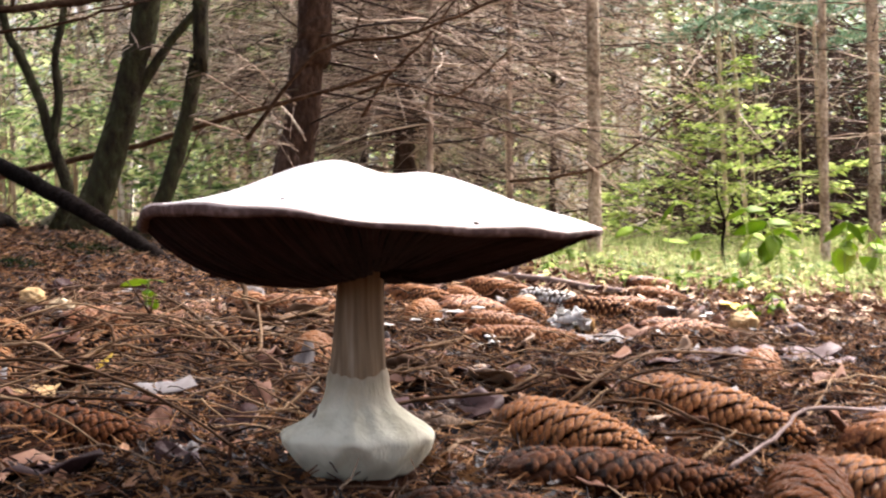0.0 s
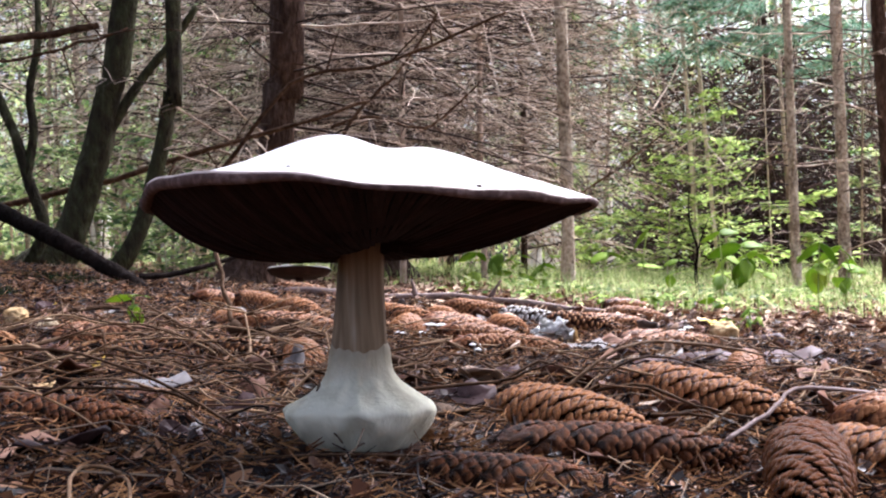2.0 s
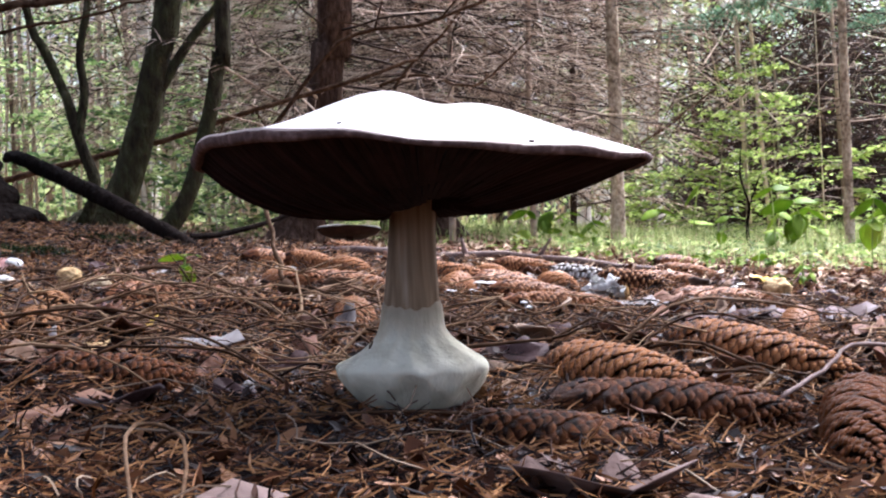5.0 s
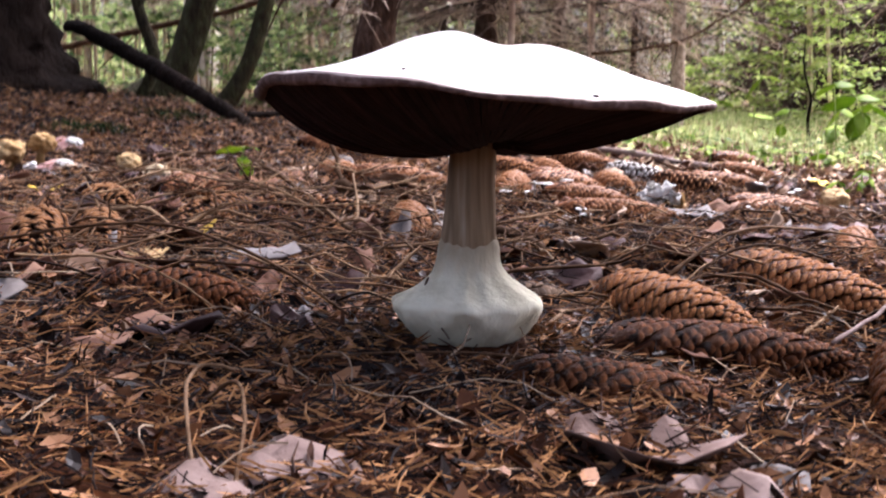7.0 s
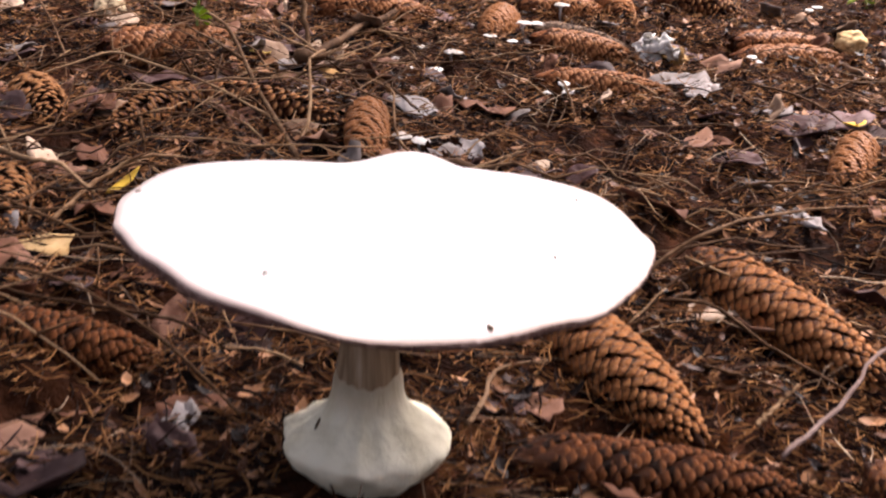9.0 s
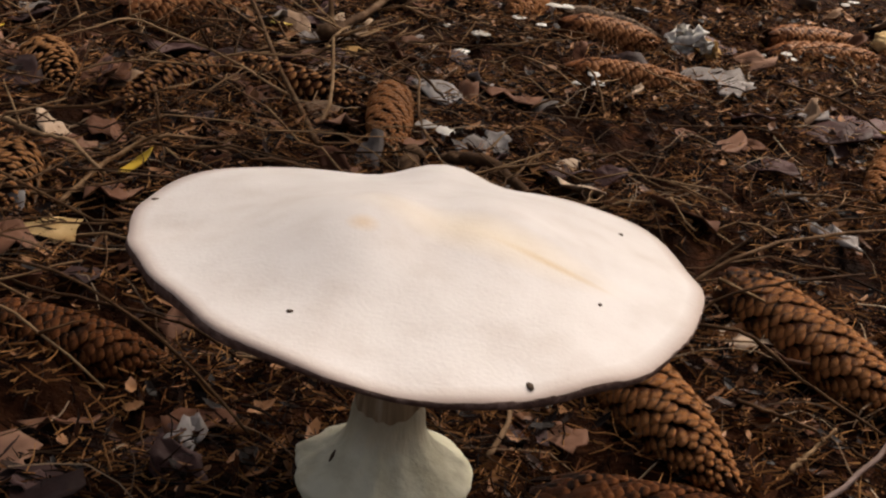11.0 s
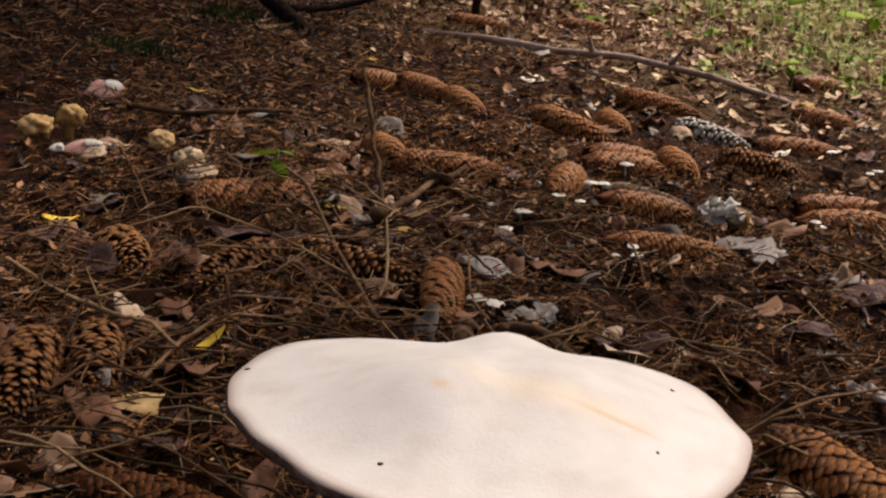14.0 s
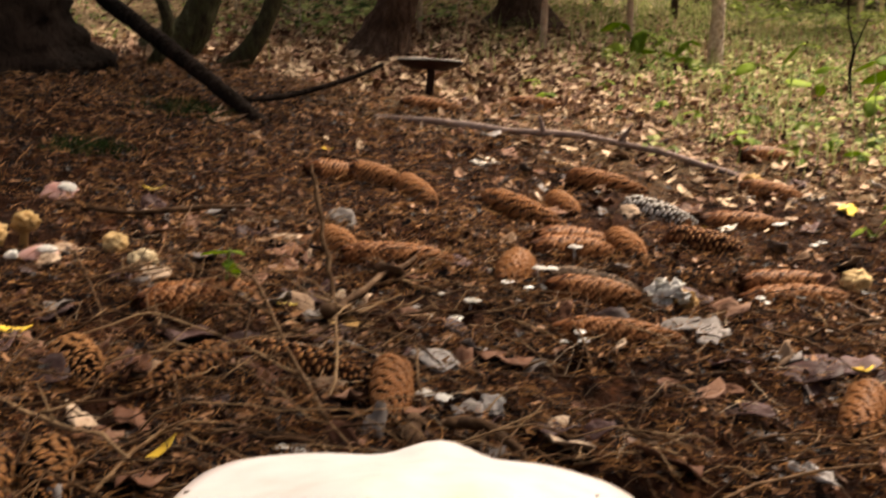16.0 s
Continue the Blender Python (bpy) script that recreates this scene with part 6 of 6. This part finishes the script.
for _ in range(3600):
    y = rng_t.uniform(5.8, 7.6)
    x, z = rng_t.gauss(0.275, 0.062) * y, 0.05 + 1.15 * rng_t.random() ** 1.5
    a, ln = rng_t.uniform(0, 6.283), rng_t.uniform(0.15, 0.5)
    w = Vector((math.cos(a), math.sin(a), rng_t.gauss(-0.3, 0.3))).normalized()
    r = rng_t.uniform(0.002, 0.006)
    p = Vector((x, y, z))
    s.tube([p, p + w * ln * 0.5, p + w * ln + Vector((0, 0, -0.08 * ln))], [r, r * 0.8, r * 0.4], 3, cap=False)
tagged(s.object("dark_twig_thicket", M_BARK_MID), "dark twig tangle standing in for spruce shade", "branches", kind="stuff")

# thin far trunks and stems
rng0 = random.Random(77)
s = Soup()
for k in range(175):
    y = rng0.uniform(6.5, 22) if k < 110 else rng0.uniform(4.2, 7.5)
    x = (rng0.uniform(-0.34, 0.34) if k < 110 else rng0.uniform(-0.34, -0.12) if k < 165 else rng0.uniform(0.08, 0.34)) * (y + 0.6)
    r = rng0.choice((0.006, 0.009, 0.013, 0.02, 0.03) if k < 110 else (0.004, 0.006, 0.009)) * rng0.uniform(0.7, 1.2)
    lean = rng0.uniform(-0.12, 0.12)
    s.tube([Vector((x, y, gz(x, y) - 0.02)), Vector((x + lean, y, 1.6)), Vector((x + lean * 2.2, y, 6))], [r, r * 0.85, r * 0.5], 6)
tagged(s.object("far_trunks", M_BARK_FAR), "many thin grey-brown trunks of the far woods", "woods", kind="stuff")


# ---- litter ----
def scatter(name, label, material, count, area, make, seed, category="litter", keep=None):
    rng = random.Random(seed)
    s = Soup()
    x0, x1, y0, y1 = area
    done = 0
    while done < count:
        x, y = rng.uniform(x0, x1), rng.uniform(y0, y1)
        if keep and not keep(x, y, rng):
            continue
        edge = min(x - x0, x1 - x, y - y0, y1 - y) / (0.16 * min(x1 - x0, y1 - y0))
        if rng.random() > edge + 0.5 * noise.noise((x * 3, y * 3, 8.0)) + 0.15:
            continue
        make(s, x, y, gz(x, y), rng)
        done += 1
    return tagged(s.object(name, material, smooth=False), label, category, kind="stuff")


def needle(s, x, y, z, rng, grow=1.0):
    ln, a, tilt = rng.uniform(0.006, 0.015) * grow, rng.uniform(0, 6.283), rng.gauss(0, 0.28)
    r = rng.uniform(0.00022, 0.00046) * grow
    d = Vector((math.cos(a) * math.cos(tilt), math.sin(a) * math.cos(tilt), math.sin(tilt)))
    side = Vector((-math.sin(a), math.cos(a), 0))
    p = Vector((x, y, z + rng.uniform(0.0, 0.0045) + abs(math.sin(tilt)) * ln * 0.4))
    b = len(s.v)
    q = p + d * ln
    mid = p + d * ln * 0.5 + side * rng.uniform(-0.0015, 0.0015)
    for c, rr in ((p, r), (mid, r), (q, r * 0.4)):
        s.v += [tuple(c + side * rr), tuple(c - side * rr), tuple(c + Vector((0, 0, rr * 1.6)))]
    for i in (0, 3):
        s.f += [(b + i, b + i + 2, b + i + 5, b + i + 3), (b + i + 1, b + i + 4, b + i + 5, b + i + 2)]


def flake(s, x, y, z, rng):
    size = rng.uniform(0.0025, 0.0075)
    m = pose(x, y, z + rng.uniform(0.001, 0.006), rng.gauss(0, 28), rng.gauss(0, 28), rng.uniform(0, 360)) @ Matrix.Diagonal((size, size * rng.uniform(0.3, 0.9), size, 1))
    s.add([(-1, -0.2, 0.12), (-0.3, -0.6, 0.0), (0.6, -0.45, 0.05), (1, 0.15, 0.18), (0.35, 0.6, 0.02), (-0.5, 0.5, 0.1), (0, 0, -0.1), (0, 0, -0.22)],
          [(0, 1, 6), (1, 2, 6), (2, 3, 6), (3, 4, 6), (4, 5, 6), (5, 0, 6), (1, 0, 7), (2, 1, 7), (3, 2, 7), (4, 3, 7), (5, 4, 7), (0, 5, 7)], m)


def big_flake(s, x, y, z, rng, grow=1.0):
    size = rng.uniform(0.006, 0.015) * grow
    m = pose(x, y, z + rng.uniform(0.002, 0.010), rng.gauss(0, 22), rng.gauss(0, 22), rng.uniform(0, 360)) @ Matrix.Diagonal((size, size * rng.uniform(0.4, 0.8), size, 1))
    s.add([(-1, -0.1, 0.12), (-0.3, -0.6, 0.0), (0.5, -0.5, 0.05), (1, 0.1, 0.18), (0.35, 0.6, 0.02), (-0.5, 0.5, 0.1), (0, 0, -0.12)], [(0, 1, 6), (1, 2, 6), (2, 3, 6), (3, 4, 6), (4, 5, 6), (5, 0, 6)], m)


def twiglet(s, x, y, z, rng):
    ln, a = rng.uniform(0.03, 0.13), rng.uniform(0, 6.283)
    r = rng.uniform(0.0004, 0.0009)
    h0, h1 = rng.uniform(0, 0.010), rng.uniform(0.0, 0.022)
    p = Vector((x, y, 0))
    pts = []
    bend = rng.gauss(0, 0.25)
    for k in range(6):
        aa = a + bend * k / 5
        pts.append(Vector((p.x, p.y, gz(p.x, p.y) + 0.002 + h0 + (h1 - h0) * k / 5 + 0.004 * math.sin(math.pi * k / 5))))
        p = p + Vector((math.cos(aa), math.sin(aa), 0)) * ln / 5
    s.tube(pts, [r * (1 - 0.08 * k) for k in range(6)], 4, 0.2, cap=False)


def fibre(s, x, y, z, rng):
    ln, a, bend = rng.uniform(0.015, 0.06), rng.uniform(0, 6.283), rng.gauss(0, 0.7)
    p, pts = Vector((x, y, 0)), []
    h = rng.uniform(0.0, 0.010)
    for k in range(5):
        pts.append(Vector((p.x, p.y, gz(p.x, p.y) + 0.003 + h * math.sin(0.6 + 0.5 * k))))
        p = p + Vector((math.cos(a + bend * k / 4), math.sin(a + bend * k / 4), 0)) * ln / 4
    s.tube(pts, rng.uniform(0.00022, 0.00045), 3, cap=False)


def blade(s, x, y, z, rng):
    h, a, w = rng.uniform(0.02, 0.085), rng.uniform(0, 6.283), rng.uniform(0.0007, 0.0017)
    lean = rng.uniform(0.1, 0.7)
    side = Vector((-math.sin(a), math.cos(a), 0)) * w
    b = len(s.v)
    for u in (0, 0.5, 1):
        c = Vector((x + math.cos(a) * h * lean * u * u, y + math.sin(a) * h * lean * u * u, z - 0.003 + h * u * (1 - 0.2 * u * lean)))
        s.v += [tuple(c + side * (1 - 0.9 * u)), tuple(c - side * (1 - 0.9 * u))]
    s.f += [(b, b + 1, b + 3, b + 2), (b + 2, b + 3, b + 5, b + 4)]


def herb(s, x, y, z, rng):
    for _ in range(3):
        leaves_at(s, Vector((x + rng.gauss(0, 0.015), y + rng.gauss(0, 0.015), z + rng.uniform(0.008, 0.035))), 0.019, rng)


# needles left out of the hollows so the shade-dark soil shows
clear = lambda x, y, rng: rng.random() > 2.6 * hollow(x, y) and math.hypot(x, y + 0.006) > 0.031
green_side = lambda x, y, rng: rng.random() < (1 / (1 + math.exp(-(x - 0.42 + 0.22 * (y - 2.2)) * 5))) * (1 if y > 1.5 else 0.25)
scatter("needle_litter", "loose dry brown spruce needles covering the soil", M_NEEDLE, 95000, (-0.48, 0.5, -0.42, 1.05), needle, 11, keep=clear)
scatter("needle_litter", "loose dry brown spruce needles farther back", M_NEEDLE, 36000, (-0.9, 0.9, 0.9, 2.2), needle, 12)
scatter("needle_litter", "coarse needle litter on the shaded mound", M_NEEDLE, 15000, (-1.5, 0.1, 0.75, 2.1), lambda s, x, y, z, rng: needle(s, x, y, z, rng, 1.7), 121)
scatter("litter_scraps", "scraps of bark and dark leaves on the shaded mound", M_FLAKE, 3000, (-1.5, 0.1, 0.75, 2.1), lambda s, x, y, z, rng: big_flake(s, x, y, z - 0.003, rng, 0.6), 122)
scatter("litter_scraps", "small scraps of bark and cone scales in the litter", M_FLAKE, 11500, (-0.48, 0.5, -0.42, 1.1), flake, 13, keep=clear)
scatter("litter_scraps", "scraps of bark and leaves farther back", M_FLAKE, 6000, (-0.9, 1.0, 1.0, 2.4), flake, 14)
scatter("fallen_leaf_layer", "tan and yellow fallen leaves under the trees", M_LITTER_FAR, 13000, (-2.4, 3.0, 1.9, 8), big_flake, 15, keep=lambda x, y, rng: rng.random() < 3.2 / y)
scatter("fallen_leaf_layer", "tan and pinkish fallen leaf scraps before the clearing", M_LITTER_FAR, 6500, (-0.5, 1.5, 1.1, 2.7), big_flake, 151, keep=lambda x, y, rng: rng.random() < 0.03 + 0.97 / (1 + math.exp(-(x + 0.55 * (y - 1.75)) * 9)))
scatter("dry_fibres", "thin straw-coloured fibres and grass stems in the litter", M_FIBRE, 1000, (-0.45, 0.48, -0.25, 1.1), fibre, 152)
scatter("fallen_leaf_layer", "pale fallen leaves on the sunlit clearing", M_LITTER_FAR, 14000, (-1.0, 2.0, 2.1, 4.2), lambda s, x, y, z, rng: big_flake(s, x, y, z, rng, 1.5), 153)
rng1 = random.Random(161)
for _ in range(70):
    x, y = rng1.uniform(-0.36, 0.02) if rng1.random() < 0.7 else rng1.uniform(0.02, 0.36), rng1.uniform(0.06, 0.72)
    s = Soup()
    twiglet(s, x, y, 0, rng1)
    tagged(s.object("twig", M_TWIG_PALE), "thin dead twig lying on the needles", "twig", "thin dead twigs")
scatter("fine_twigs", "thin dead twigs lying across the needles", M_TWIG, 110, (-0.45, 0.48, 0.02, 1.1), twiglet, 16, keep=lambda x, y, rng: rng.random() < (0.95 if x < 0.0 and y > 0.05 else 0.4))
scatter("fine_twigs", "thin dead twigs on the slope", M_TWIG, 170, (-0.9, 0.9, 1.0, 2.4), twiglet, 17)
scatter("grass", "short green forest grass", M_GRASS, 24000, (-1.5, 3.2, 2.3, 8), blade, 18, "grass", keep=green_side)
scatter("grass", "sparse grass at the near edge of the clearing", M_GRASS, 1300, (0.15, 1.7, 1.35, 2.6), blade, 181, "grass", keep=lambda x, y, rng: 0.75 * x + y > 1.85 + 0.35 * noise.noise((x * 4, y * 4, 5.0)) + rng.gauss(0, 0.12))
scatter("low_herbs", "low green ground herbs", M_LEAVES, 4200, (-1.5, 3.2, 2.2, 8), herb, 19, "plants", keep=green_side)
scatter("low_herbs", "bright low herbs at the edge of the clearing", M_LEAVES, 520, (0.10, 1.4, 1.5, 3.3), herb, 21, "plants", keep=lambda x, y, rng: noise.noise((x * 5, y * 5, 3)) > -0.05)
scatter("low_herbs", "low green herbs between the leaning trunks", M_LEAVES, 700, (-2.2, -0.35, 2.6, 7), herb, 20, "plants")
M_MOSS = mat("dark_moss", [(0.008, 0.018, 0.005), (0.020, 0.042, 0.010), (0.045, 0.075, 0.020)], 60, 0.8, 0, vary=0.5, vary_from="island")
for mx_, my_, wide, deep in ((-0.525, 1.194, 0.045, 0.040), (-0.475, 1.51, 0.075, 0.06)):
    s, rng_m = Soup(), random.Random(int(my_ * 100))
    for _ in range(900):
        x, y = rng_m.gauss(0, wide * 0.5), rng_m.gauss(0, deep * 0.5)
        rise = gz(mx_ + x, my_ + y) - gz(mx_, my_)
        tall, turn = rng_m.uniform(0.006, 0.014), rng_m.uniform(0, 6.283)
        tip = Vector((math.cos(turn), math.sin(turn), 0)) * tall * 0.6
        side = Vector((-math.sin(turn), math.cos(turn), 0)) * 0.0009
        base, n0 = Vector((x, y, rise)), len(s.v)
        s.v += [tuple(base + side), tuple(base - side), tuple(base + tip + Vector((0, 0, tall)))]
        s.f.append((n0, n0 + 1, n0 + 2))
    ob = s.object("moss_patch", M_MOSS, smooth=False)
    ob.matrix_world = pose(mx_, my_, gz(mx_, my_))
    tagged(ob, "small cushion of dark green moss on the needle mound", "moss", kind="stuff")
